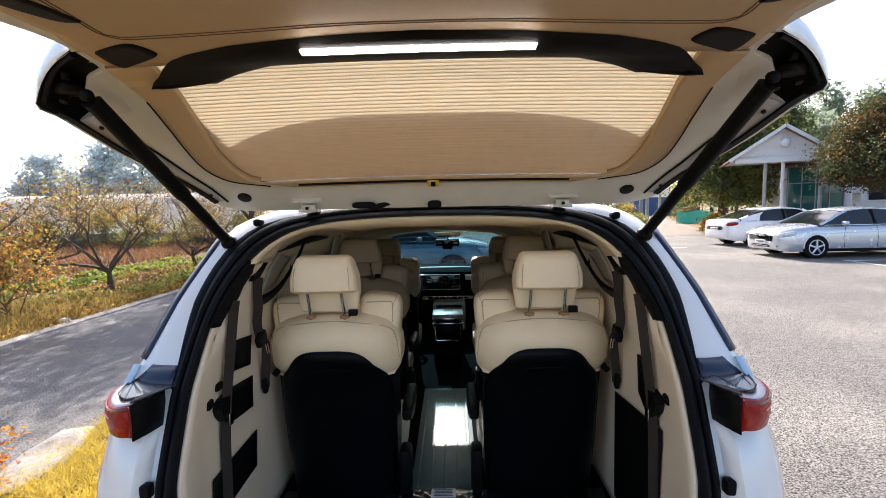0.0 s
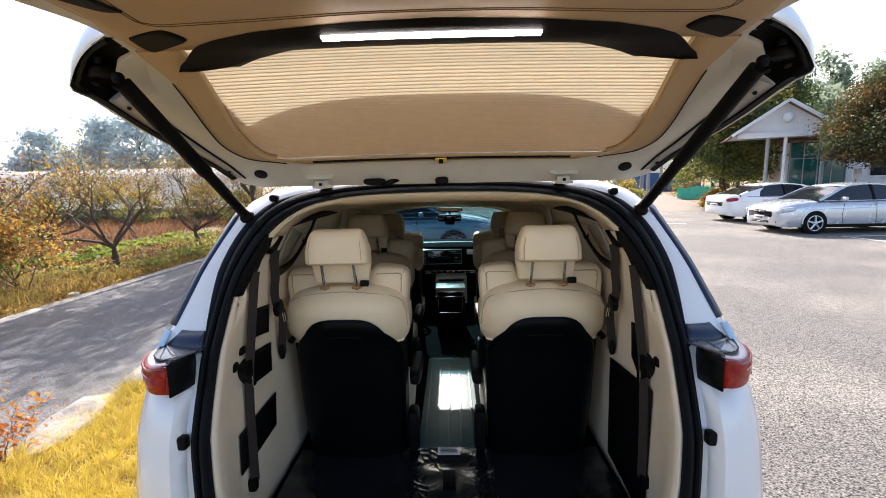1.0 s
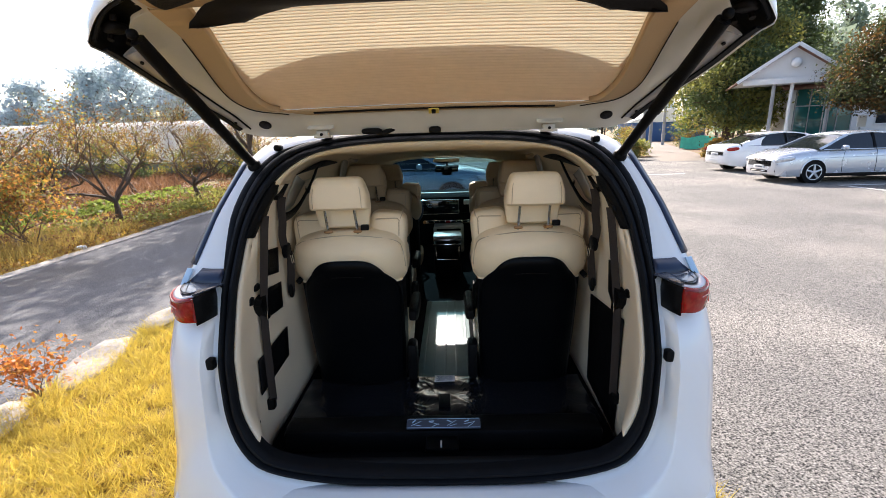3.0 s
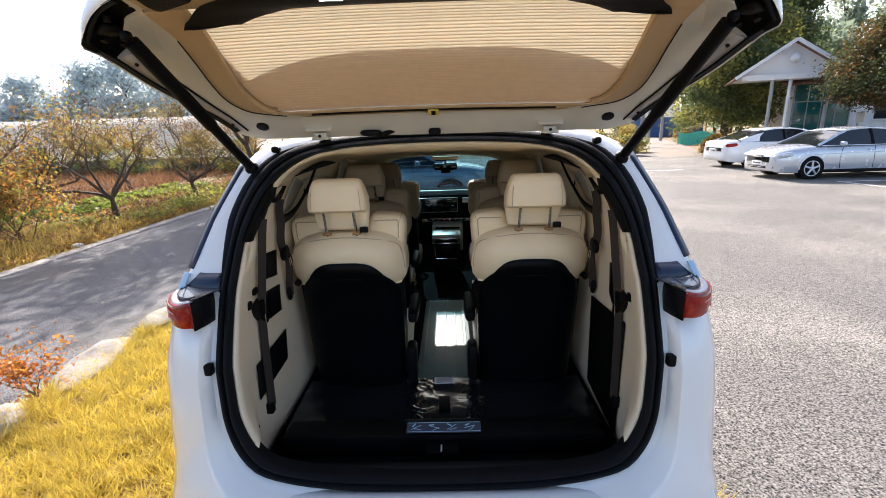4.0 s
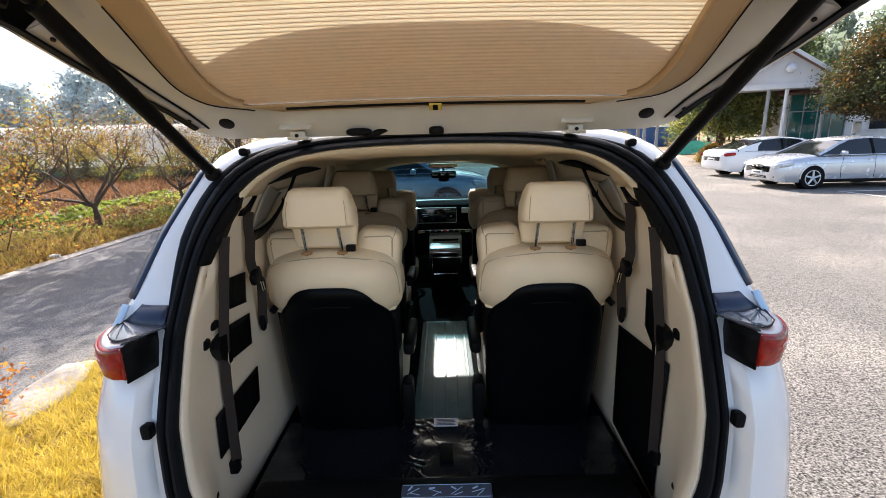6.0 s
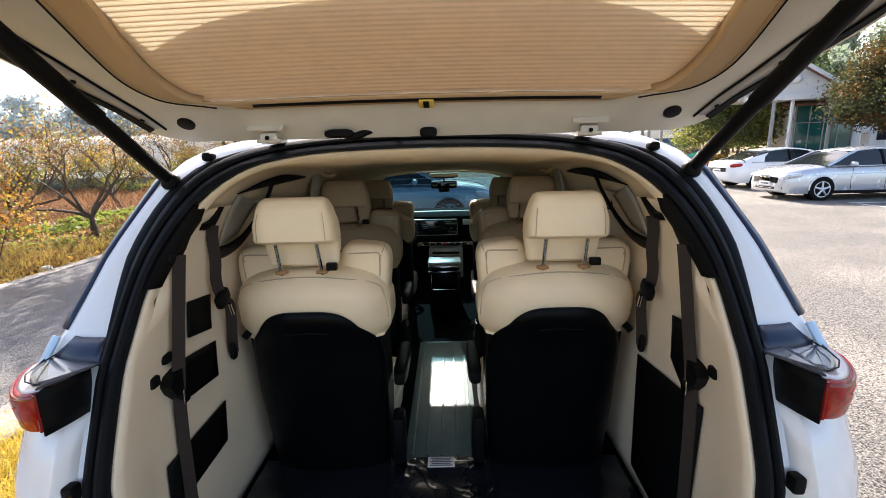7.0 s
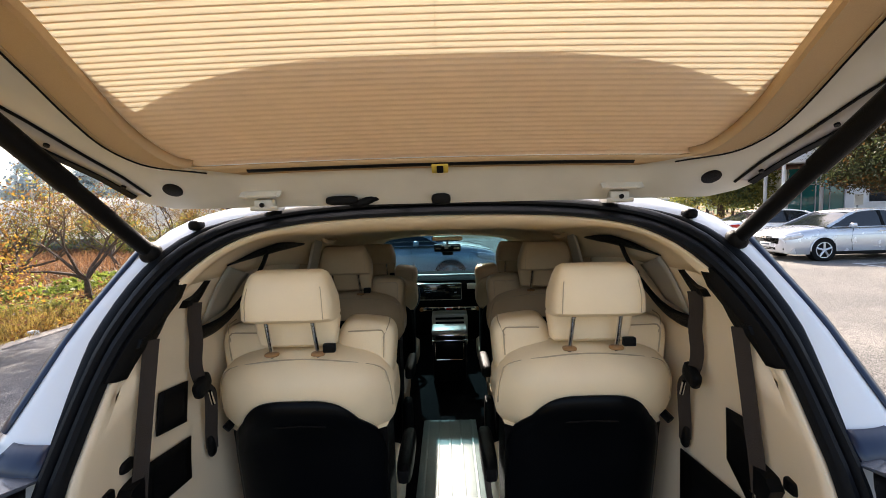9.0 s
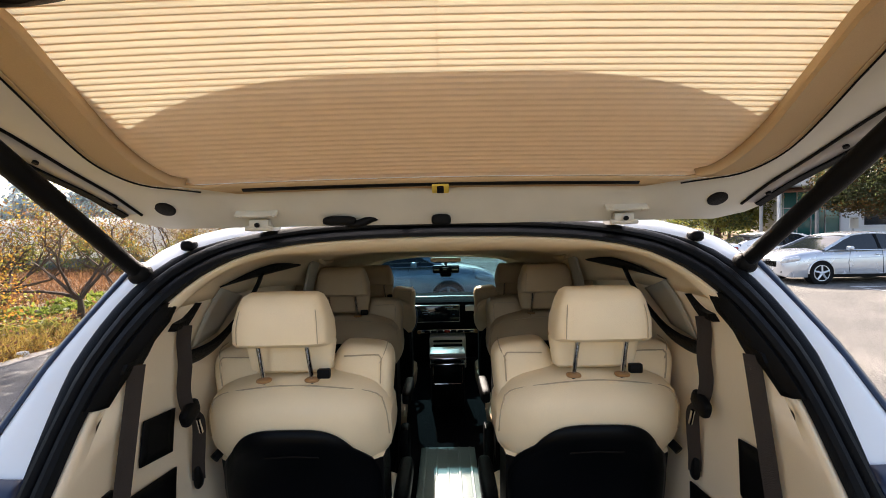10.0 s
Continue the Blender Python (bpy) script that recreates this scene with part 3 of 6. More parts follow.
# seams, speaker and pillar panels inside
SEAMS = (((0.19, 1.275), (0.26, 1.268), (0.34, 1.262), (0.45, 1.262), (0.56, 1.27)), ((-0.02, 0.985), (0.04, 0.990), (0.10, 0.972), (0.135, 0.93), (0.145, 0.86), (0.148, 0.74)),
         ((0.50, 1.548), (0.56, 1.552), (0.66, 1.553), (0.80, 1.556)))
for s in (-1, 1):
    for line, gaps in zip(SEAMS, ((0.0,), (0.0, 0.009), (0.0,))):
        for d in gaps:
            part("trim_seam", tube([Vector((s * (wall_x(y, z) - 0.0005), y, z)) for y, z in smooth_line([(y - d * 0.7, z - d) for y, z in line], 24)], 0.0014, 5), M_SEAM, van)
    part("pillar_panel", box(0.014, 0.13, 0.20, (s * 0.592, 1.31, 1.475), 0.006, turn=pose(0, 0, 0, 0, -s * 14, 0)), M_SHADE, van, "pale window shade beyond the middle seat")
    sp = part("speaker", tube([(s * 0.695, 0.86, 1.46), (s * 0.672, 0.86, 1.455)], 0.040, 18), M_TRIMD, van, "round dark speaker grille")
    part("speaker_ring", tube([(s * 0.672, 0.86 + 0.04 * math.cos(t), 1.455 + 0.04 * math.sin(t)) for t in np.linspace(0, math.tau, 19)], 0.004, 6), M_BLACK, sp)
    part("grab_handle", tube(smooth_line([(s * 0.56, 1.30, 1.585), (s * 0.545, 1.32, 1.55), (s * 0.54, 1.42, 1.54), (s * 0.545, 1.52, 1.55), (s * 0.56, 1.54, 1.58)], 16), 0.012, 8), M_CREAM_SHADED, van)
    for y, z in ((0.10, 0.60),):
        part("trim_clip", pillow(0.012, 0.022, 0.022, (s * (wall_x(y, z) - 0.012), y, z), 3), M_BLACK, van)

# ---- seat belts ----
def belt_part(name, bm, material, belt, label=""):
    bm.transform(Matrix.Translation(-belt.location))
    return part(name, bm, material, belt, label)


def slot_cover(s, y, z):
    """The dark mouth of a belt, drawn out to a point on its forward side."""
    out = [(y - 0.034, z - 0.012), (y - 0.026, z + 0.006), (y + 0.012, z + 0.012), (y + 0.030, z + 0.024), (y + 0.052, z + 0.046), (y + 0.040, z + 0.010), (y + 0.026, z - 0.010)]
    rows = [[Vector((s * (wall_x(y, z) - u), y, z)) for y, z in out] for u in (0.0, 0.020, 0.026)]
    return loft(rows)


for s in (-1, 1):
    belt = thing("seat_belt", (s * 0.70, 0.33, 1.39), "dark brown seat belt hanging from a slot in the cream trim", "seat belt", "boot seat belts")
    line = ((0.268, 1.395, 0), (0.270, 1.34, 0.002), (0.261, 1.24, 0.006), (0.252, 1.14, 0.008), (0.246, 1.08, 0.006), (0.238, 0.98, 0.002), (0.232, 0.90, 0), (0.228, 0.80, 0), (0.225, 0.70, 0), (0.224, 0.62, 0))
    pts = [Vector(p) for p in smooth_line([(s * (wall_x(y, z) - 0.030 - b), y, z) for y, z, b in line], 30)]
    belt_part("webbing", tube(pts, 0, flat=(0.0165, 0.0012, (0.8, -s, 0))), M_BELT, belt)
    belt_part("slot", slot_cover(s, 0.268, 1.398), M_BLACK, belt, "black belt slot")
    y, z = 0.244, 1.045
    out = [(y - 0.052, z + 0.010), (y - 0.034, z + 0.030), (y + 0.012, z + 0.036), (y + 0.034, z + 0.012), (y + 0.026, z - 0.036), (y - 0.006, z - 0.052), (y - 0.034, z - 0.022)]
    belt_part("guide", loft([[Vector((s * (wall_x(b, c) - u), b, c)) for b, c in out] for u in (0.004, 0.034, 0.042)]), M_BLACK, belt, "black belt guide")
    belt_part("tongue", box(0.004, 0.026, 0.040, Vector((s * (wall_x(y, z - 0.05) - 0.046), y + 0.006, z - 0.045)), 0.0015), M_CHROME, belt, "chromed belt tongue")
    belt_part("anchor", box(0.034, 0.036, 0.05, pts[-1] + Vector((s * 0.010, 0, -0.01)), 0.008), M_BLACK, belt)
    if s < 0:
        belt_part("clip", pillow(0.022, 0.05, 0.028, Vector((s * (wall_x(0.255, 1.125) - 0.012), 0.235, 1.118)), 3), M_BLACK, belt)
    belt = thing("seat_belt", (s * 0.68, 0.53, 1.44), "dark brown seat belt twisted beside the rear seat", "seat belt", "boot seat belts")
    line = ((0.430, 1.448, 0), (0.445, 1.40, 0.002), (0.457, 1.34, 0.010), (0.468, 1.27, 0.008), (0.482, 1.215, 0.016), (0.522, 1.17, 0.022), (0.540, 1.10, 0.016), (0.555, 1.03, 0.006), (0.566, 0.98, 0.0))
    pts = [Vector(p) for p in smooth_line([(s * (wall_x(y, z) - 0.030 - b), y, z) for y, z, b in line], 30)]
    belt_part("webbing", tube(pts, 0, flat=(0.0165, 0.0012, (1, -s * 0.5, 0))), M_BELT, belt)
    belt_part("slot", slot_cover(s, 0.430, 1.452), M_BLACK, belt)
    p = pts[15]
    belt_part("buckle", pillow(0.026, 0.075, 0.050, p + Vector((-s * 0.004, -0.012, 0.004)), 3.5, turn=pose(0, 0, 0, 25, 0, 0)), M_BLACK, belt, "black sliding belt buckle")
    belt_part("tongue", tube([p + Vector((-s * 0.016, 0.004, -0.020)), p + Vector((-s * 0.016, 0.018, -0.062))], 0.0055, 8), M_CHROME, belt, "chromed belt tongue")
    belt_part("anchor", pillow(0.022, 0.034, 0.075, pts[-1] + Vector((0, 0.0, 0.012)), 3), M_BLACK, belt)
    q = Vector((s * 0.690, 0.62, 1.01))
    belt_part("stalk", tube([q, q + Vector((-s * 0.03, 0.05, 0.035)), q + Vector((-s * 0.055, 0.08, 0.05))], 0.013, 8), M_BLACK, belt, "black buckle stalk beside the seat")

# ---- tailgate, raised ----
GATE_Y = [-0.70, -0.5, -0.25, -0.10, 0.02, 0.20, 0.367, 0.47]
GATE_Z = [2.03, 2.045, 2.060, 2.045, 1.995, 1.885, 1.777, 1.692]


def gate_z(x, y):
    return lerp_table(y, GATE_Y, GATE_Z) - 0.045 * max(0.0, (abs(x) - 0.84) / 0.16) ** 1.5 + 0.012 * (1 - (x / 0.7) ** 2) * lerp_table(y, [0.38, 0.46], [1, 0])


def gate_half(y):
    return lerp_table(y, [-0.66, -0.60, -0.45, -0.25, -0.20, -0.175, -0.078, -0.039, -0.022, 0.012, 0.073, 0.155, 0.216, 0.307, 0.43, 0.455, 0.47],
                      [0.60, 0.72, 0.785, 0.775, 0.765, 0.770, 0.935, 0.989, 0.992, 0.981, 0.966, 0.944, 0.921, 0.875, 0.797, 0.76, 0.70])


def on_gate(x, y, up=0.0):
    """A point on the gate's inner side; up: above it, outwards."""
    return Vector((x, y + 0.5 * up if y > -0.05 else y, gate_z(x, y) + 0.86 * up))


ys = list(np.linspace(-0.66, -0.22, 10)) + list(np.linspace(-0.19, 0.05, 14)) + list(np.linspace(0.08, 0.47, 22))
inner_rows = [[on_gate(x * gate_half(y), y) for x in np.linspace(-1, 1, 41)] for y in ys]
bm = sheet(inner_rows)


cut = [f for f in bm.faces if abs(f.calc_center_median().x) < 0.70 - 0.25 * max(0, f.calc_center_median().y - 0.2) and -0.12 < f.calc_center_median().y < 0.358]
bmesh.ops.delete(bm, geom=cut, context="FACES")


def corner_in(y):
    """Where the dark recess in the gate's corner begins."""
    return lerp_table(y, [-0.172, -0.083, -0.06, -0.03, 0.02, 0.052], [0.768, 0.778, 0.835, 0.865, 0.885, 0.892])


cut = [f for f in bm.faces if -0.168 < f.calc_center_median().y < 0.052 and abs(f.calc_center_median().x) > corner_in(f.calc_center_median().y) - 0.022]
bmesh.ops.delete(bm, geom=cut, context="FACES")
gate = part("tailgate", bm, M_STEEL, van, "raised tailgate, white steel frame with beige lining")
# outer skin with rim
brim = [(1, 0.002), (1.004, 0.004), (1.008, 0.018), (1.006, 0.036), (0.985, 0.066), (0.9, 0.08), (0.7, 0.087), (0.4, 0.093)]
rows = [[on_gate(x * gate_half(y), y, u) for x, u in [(-x, u) for x, u in brim] + [(0, 0.10)] + brim[::-1]] for y in ys]
bm = sheet(rows)
cut = [f for f in bm.faces if abs(f.calc_center_median().x) < 0.68 and -0.13 < f.calc_center_median().y < 0.44]
bmesh.ops.delete(bm, geom=cut, context="FACES")
part("outer_skin", bm, M_WHITE, gate, "white painted outer skin")
g = part("rear_glass", sheet([[on_gate(x, y, 0.085) for x in np.linspace(-0.76, 0.76, 15)] for y in np.linspace(-0.13, 0.45, 11)]), M_GLASS, gate, mods=[("solid", 0.004)])
g.visible_shadow = False
# lining of the lower half and round the window
LINING_Y, LINING_X = zip(*smooth_line([(-0.62, 0.70), (-0.21, 0.755), (-0.10, 0.760), (0.0, 0.742), (0.10, 0.741), (0.20, 0.744), (0.265, 0.735), (0.31, 0.705), (0.335, 0.665), (0.350, 0.60), (0.362, 0.55), (0.372, 0.50)], 90))


def lining_edge(y):
    return lerp_table(y, LINING_Y, LINING_X)


def window_half(y):
    return 0.650 + 0.05 * max(0.0, y) if y < 0.2 else 0.660 - 0.075 * (1 - math.sqrt(max(0.0, 1 - ((y - 0.2) / 0.145) ** 2)))


bm = sheet([[on_gate(x * lining_edge(y), y, 0.0 if abs(x) > 0.99 else -0.012) for x in np.linspace(-1, 1, 41)] for y in np.linspace(-0.62, -0.10, 18)])
bm = sheet([[on_gate(x * lining_edge(y), y, 0.0 if abs(x) > 0.99 else -0.012) for x in np.linspace(-1, 1, 41)] for y in np.linspace(0.345, 0.372, 4)], bm=bm)
for s in (-1, 1):
    bm = sheet([[on_gate(s * (window_half(y) + max(0.004, lining_edge(y) - window_half(y)) * k), y, u) for k, u in ((0, 0.012), (0.0, -0.006), (0.06, -0.012), (0.5, -0.012), (0.96, -0.012), (1, 0.0))] for y in np.linspace(-0.10, 0.345, 46)], bm=bm)
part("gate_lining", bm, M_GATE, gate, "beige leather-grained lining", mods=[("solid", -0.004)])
# pleated blind
rows = []
NP = 40
for i in range(2 * NP + 1):
    y = -0.11 + 0.475 * i / (2 * NP)
    rows.append([on_gate(x, y, 0.014 + (0.0005 if i % 2 else -0.0005)) for x in np.linspace(-0.69, 0.69, 13)])
part("pleated_blind", sheet(rows), M_BLIND, gate, "pleated cream sunblind glowing in the sun", smooth=False)
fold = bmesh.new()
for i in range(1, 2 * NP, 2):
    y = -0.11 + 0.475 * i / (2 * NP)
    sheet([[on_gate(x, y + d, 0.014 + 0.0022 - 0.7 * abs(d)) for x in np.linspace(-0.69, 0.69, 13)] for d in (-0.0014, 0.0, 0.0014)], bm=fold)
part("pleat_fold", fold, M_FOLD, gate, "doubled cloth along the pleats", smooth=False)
part("blind_cord", tube([on_gate(0.0, y, 0.024) for y in np.linspace(-0.09, 0.35, 8)], 0.0010, 6), M_STITCH, gate)
# seam lines
for s in (-1, 1):
    part("seam", tube([on_gate(s * (lining_edge(y) - 0.004), y, -0.015) for y in np.linspace(0.02, 0.360, 48)], 0.0020, 6), M_BLACK, gate)
    part("seam", tube([on_gate(s * (lining_edge(y) - 0.014), y, -0.0135) for y in np.linspace(0.04, 0.352, 48)], 0.0010, 5), M_STITCH, gate)
seam_half = smooth_line([(0.59, -0.56), (0.612, -0.42), (0.630, -0.326), (0.641, -0.262), (0.618, -0.232), (0.56, -0.228), (0.40, -0.231), (0.16, -0.245), (0, -0.247)], 40)
for d in (0.0, 0.010):
    part("seam", tube([on_gate(x - math.copysign(d, x) if y < -0.25 and abs(x) > 0.4 else x, y - d, -0.0125) for x, y in seam_half + [(-x, y) for x, y in seam_half[::-1][1:]]], 0.0013, 5), M_SEAM, gate, "brown double stitching")
part("blind_slot", sheet([[on_gate(x, y, -0.0135) for x in np.linspace(-0.46, 0.46, 15)] for y in (0.357, 0.366)]), M_BLACK, gate, mods=[("solid", -0.003)])
# lamp bar
def bar_edges(x):
    a = abs(x)
    low = lerp_table(a, [0, 0.20, 0.364, 0.459, 0.519, 0.586, 0.64, 0.66, 0.672], [-0.087, -0.088, -0.086, -0.061, -0.034, -0.027, -0.028, -0.034, -0.045])
    high = lerp_table(a, [0, 0.17, 0.256, 0.425, 0.53, 0.584, 0.625, 0.655, 0.672], [-0.220, -0.211, -0.203, -0.181, -0.151, -0.125, -0.090, -0.062, -0.047])
    return low, high


rows = []
for x in np.linspace(-0.672, 0.672, 61):
    lo, hi = bar_edges(x)
    rows.append([on_gate(x, lo + (hi - lo) * k, -0.014 - 0.022 * math.sin(math.pi * k) ** 0.5) for k in np.linspace(0, 1, 9)])
bar = part("lamp_bar", sheet(rows), M_TRIMD, gate, "black curved lamp bar across the tailgate")
part("led_strip", sheet([[on_gate(x, y, -0.039 + 0.004 * abs(k)) for x in np.linspace(-0.262, 0.250, 13)] for y, k in ((-0.163, 1), (-0.166, 0), (-0.186, 0), (-0.189, 1))]), M_LED, bar, "lit white led strip", mods=[("solid", -0.003)])
for s in (-1, 1):
    for outline, what in (([(0.712, -0.186), (0.68, -0.199), (0.63, -0.213), (0.606, -0.204), (0.590, -0.165), (0.604, -0.152), (0.690, -0.114), (0.708, -0.114), (0.715, -0.145)], "dark brown rounded grip cover"),
                          ([(0.618, -0.336), (0.621, -0.375), (0.626, -0.43), (0.645, -0.48), (0.675, -0.48), (0.673, -0.43), (0.662, -0.385), (0.645, -0.345)], "long dark brown grip cover")):
        ring = smooth_line(outline + outline[:1], 33)[:-1]
        cx, cy = sum(p[0] for p in ring) / 32, sum(p[1] for p in ring) / 32
        part("grip_cover", loft([[on_gate(s * (cx + (x - cx) * g), cy + (y - cy) * g, u) for x, y in ring] for g, u in ((1, -0.011), (1, -0.017), (0.94, -0.020), (0.80, -0.0205), (0.4, -0.0205))]), M_TRIMD, gate, what)
    ring = [(0.024 * math.cos(t), 0.017 * math.sin(t)) for t in np.linspace(0, math.tau, 18, endpoint=False)]
    part("plug", loft([[on_gate(s * 0.675 + a * g, 0.412 + b * g, u) for a, b in ring] for g, u in ((1, 0.002), (1, -0.003), (0.85, -0.004))]), M_TRIMD, gate, "dark oval plug")
    # black corner recess with the back of the lamp unit
    rows = []
    for y in np.linspace(-0.172, 0.052, 16):
        a, b = corner_in(y) - 0.03, gate_half(y) - 0.004
        rows.append([on_gate(s * (a + (b - a) * v), y, 0.002 + 0.035 * math.sin(math.pi * v) ** 0.6) for v in np.linspace(0, 1, 9)])
    part("corner_flange", sheet([[on_gate(s * (corner_in(y) - w), y, u) for w, u in ((0.09, 0.001), (0.07, -0.003), (0.004, -0.003), (0.0, 0.001), (0.002, 0.012))] for y in np.linspace(-0.172, 0.056, 24)]), M_STEEL, gate, "steel edge of the corner recess")
    cover = part("corner_cover", sheet(rows), M_BLACK, gate, "black corner recess", mods=[("solid", -0.004)])
    part("rubber_lip", tube([on_gate(s * (gate_half(y) - 0.022), y, 0.004) for y in np.linspace(-0.150, -0.03, 14)], 0.006, 8), M_RUBBER, cover)
    part("lamp_back", pillow(0.075, 0.06, 0.03, on_gate(s * 0.905, -0.035, 0.012), 3, turn=pose(0, 0, 0, 0, 0, s * 35)), M_TRIMD, cover, "dark back of the lamp unit")
    for x, y in ((0.875, -0.075), (0.93, -0.02), (0.90, 0.015)):
        part("bolt", tube([on_gate(s * x, y, 0.012), on_gate(s * x, y, -0.006)], 0.009, 8), M_TRIMD, cover)

    def plate_in(y):
        return lerp_table(y, [0.045, 0.173, 0.30, 0.43], [0.893, 0.858, 0.806, 0.742])
    # side plate with screws
    rows = [[on_gate(s * x, y, -0.004) for x in (gate_half(y) - 0.030, plate_in(y))] for y in np.linspace(0.045, 0.42, 12)]
    plate = part("side_plate", sheet(rows), M_PLATE, gate, "grey painted side plate with screws", mods=[("solid", -0.003)])
    part("gap", tube([on_gate(s * (plate_in(y) - 0.004), y, -0.003) for y in np.linspace(0.12, 0.425, 12)], 0.0035, 6), M_BLACK, gate)
    part("gap", tube([on_gate(s * (gate_half(y) - 0.020), y, -0.004) for y in np.linspace(0.0, 0.425, 16)], 0, flat=(0.010, 0.004, (1, 0, 0))), M_RUBBER, gate)
    for y in (0.08, 0.26, 0.39):
        x = 0.45 * gate_half(y) + 0.55 * plate_in(y) - 0.008
        part("screw", tube([on_gate(s * x, y, -0.006), on_gate(s * x, y, -0.011)], 0.006, 10), M_BLACK, plate)
    # hinge
    hx = s * 0.457
    hinge = part("hinge", box(0.105, 0.008, 0.022, on_gate(hx, 0.425, -0.010), 0.003, turn=pose(0, 0, 0, -50, 0, 0)), M_STEEL, gate, "white painted hinge")
    part("hinge_block", box(0.050, 0.024, 0.030, Vector((hx, 0.444, gate_z(hx, 0.44) - 0.022)), 0.005), M_STEEL, hinge)
    part("hinge_arm", tube([Vector((hx, 0.440, 1.700)), Vector((hx, 0.462, 1.690)), Vector((hx, 0.52, 1.690))], 0, flat=(0.024, 0.008, (1, 0, 0))), M_STEEL, hinge)
    part("hinge_pin", tube([Vector((hx - 0.034, 0.436, gate_z(hx, 0.44) - 0.030)), Vector((hx + 0.034, 0.436, gate_z(hx, 0.44) - 0.030))], 0.006, 8), M_STEEL, hinge)
    part("bolt", tube([Vector((hx, 0.426, gate_z(hx, 0.44) - 0.022)), Vector((hx, 0.420, gate_z(hx, 0.44) - 0.022))], 0.006, 8), M_BLACK, hinge)
    for d in (-0.040, 0.040):
        part("bolt", tube([on_gate(hx + d, 0.424, -0.012), on_gate(hx + d, 0.424, -0.022)], 0.007, 6), M_STEEL, hinge)
    # strut
    a, b = Vector((s * 0.735, 0.40, 1.582)), Vector((s * 0.842, -0.055, 1.985))
    strut = part("gas_strut", tube([a, a.lerp(b, 0.40), a.lerp(b, 0.405)], 0.0185, 14), M_BLACK, van, "black powered tailgate strut")
    part("sleeve", tube([a.lerp(b, 0.40), a.lerp(b, 0.97)], 0.0225, 14), M_BLACK, strut)
    part("ball_joint", pillow(0.05, 0.05, 0.05, a, 2.5), M_BLACK, strut)
    part("ball_joint", pillow(0.03, 0.03, 0.03, b, 2.5), M_BLACK, strut)
# latch, cables and wiper parts on the hinge edge
part("latch", box(0.040, 0.03, 0.008, on_gate(0, 0.372, -0.014), 0.003, turn=pose(0, 0, 0, -33, 0, 0)), mat("yellow_tag", (0.62, 0.46, 0.08), 0.6, var=0.1), gate, "yellow tag round a dark slot")
part("latch_slot", box(0.016, 0.022, 0.010, on_gate(0, 0.370, -0.018), 0.002, turn=pose(0, 0, 0, -33, 0, 0)), M_TRIMD, gate)
part("cable_grommet", pillow(0.085, 0.03, 0.025, on_gate(-0.255, 0.444, -0.014), 3), M_BLACK, gate, "black cable grommet")
part("cable_hose", tube(smooth_line([on_gate(-0.235, 0.448, -0.016), Vector((-0.21, 0.45, 1.695)), Vector((-0.17, 0.46, 1.712)), Vector((-0.12, 0.48, 1.715)), Vector((-0.09, 0.51, 1.705))], 20), 0.011, 10), M_BLACK, gate, "black corrugated hose")
part("centre_buffer", pillow(0.05, 0.03, 0.03, on_gate(0.0, 0.448, -0.012), 3), M_BLACK, gate)
part("washer_hose", tube(smooth_line([Vector((0.07, 0.50, 1.705)), Vector((0.09, 0.465, 1.722)), Vector((0.12, 0.46, 1.724)), Vector((0.15, 0.50, 1.706))], 14), 0.005, 8), M_BLACK, gate)
# spoiler over the glass
rows = []
for x in np.linspace(-0.80, 0.80, 25):
    e = 0.105 * (abs(x) / 0.64) ** 3.2
    rows.append([(x, y, z) for y, z in ((0.475, 1.775), (0.45, 1.82), (0.36, 1.93 - 0.2 * e), (0.215 + e, 2.018 - 0.62 * e), (0.205 + e, 2.008 - 0.62 * e), (0.34, 1.90 - 0.2 * e), (0.44, 1.79))])
part("spoiler", sheet(rows), M_WHITE, gate, "white roof spoiler shading the glass")

# ---- floor details ----
def crinkle(x, y):
    """Height of the film: slack waves with thin sharp creases, thickest in the middle."""
    fold = 0.10 + 0.75 * math.exp(-((abs(x - 0.01) - 0.12) / 0.09) ** 2) * (0.5 + 0.5 * noise.noise((x * 6, y * 6, 11))) + 0.55 * math.exp(-((x + 0.42) / 0.12) ** 2 - ((y - 0.40) / 0.08) ** 2) + 0.25 * math.exp(-((x - 0.45) / 0.15) ** 2)
    warp = 0.06 * noise.noise((x * 5, y * 5, 21))
    crease = max(0.0, 1 - 5.0 * abs(noise.noise((x * 15 + 12 * y + 40 * warp, y * 13 - 8 * x, 1)))) + 0.6 * max(0.0, 1 - 4.0 * abs(noise.noise((x * 34 - 16 * y, y * 26 + 14 * x + 60 * warp, 7))))
    return 0.440 + 0.007 * noise.noise((x * 8, y * 10, 3)) + 0.0034 * crease * fold


film = sheet([[(x, y, crinkle(x, y)) for x in np.linspace(-0.70, 0.70, 400)] for y in np.linspace(0.30, 0.71, 130)])
folded = thing("folded_seat_panel", (0, 0.5, 0.42), "black folded seat panel wrapped in crinkled clear film", "seat panel")
bm = box(1.42, 0.40, 0.012, (0, 0.02, 0.001), 0.005)
part("panel", bm, M_CARPET, folded)
film.transform(Matrix.Translation((0, -0.5, -0.42)))
f = part("wrapping_film", film, mat("crinkled_film", (0.008, 0.010, 0.015), 0.22, var=0.3, scale=6, coat=0.35), folded, "crinkled shiny film")
part("pull_strap", box(0.055, 0.10, 0.016, (0.005, -0.03, 0.032), 0.006), M_BLACK, folded, "black pull strap")
lab = thing("warning_label", (0.003, 0.665, 0.455), "white printed label stuck on the film", "label")
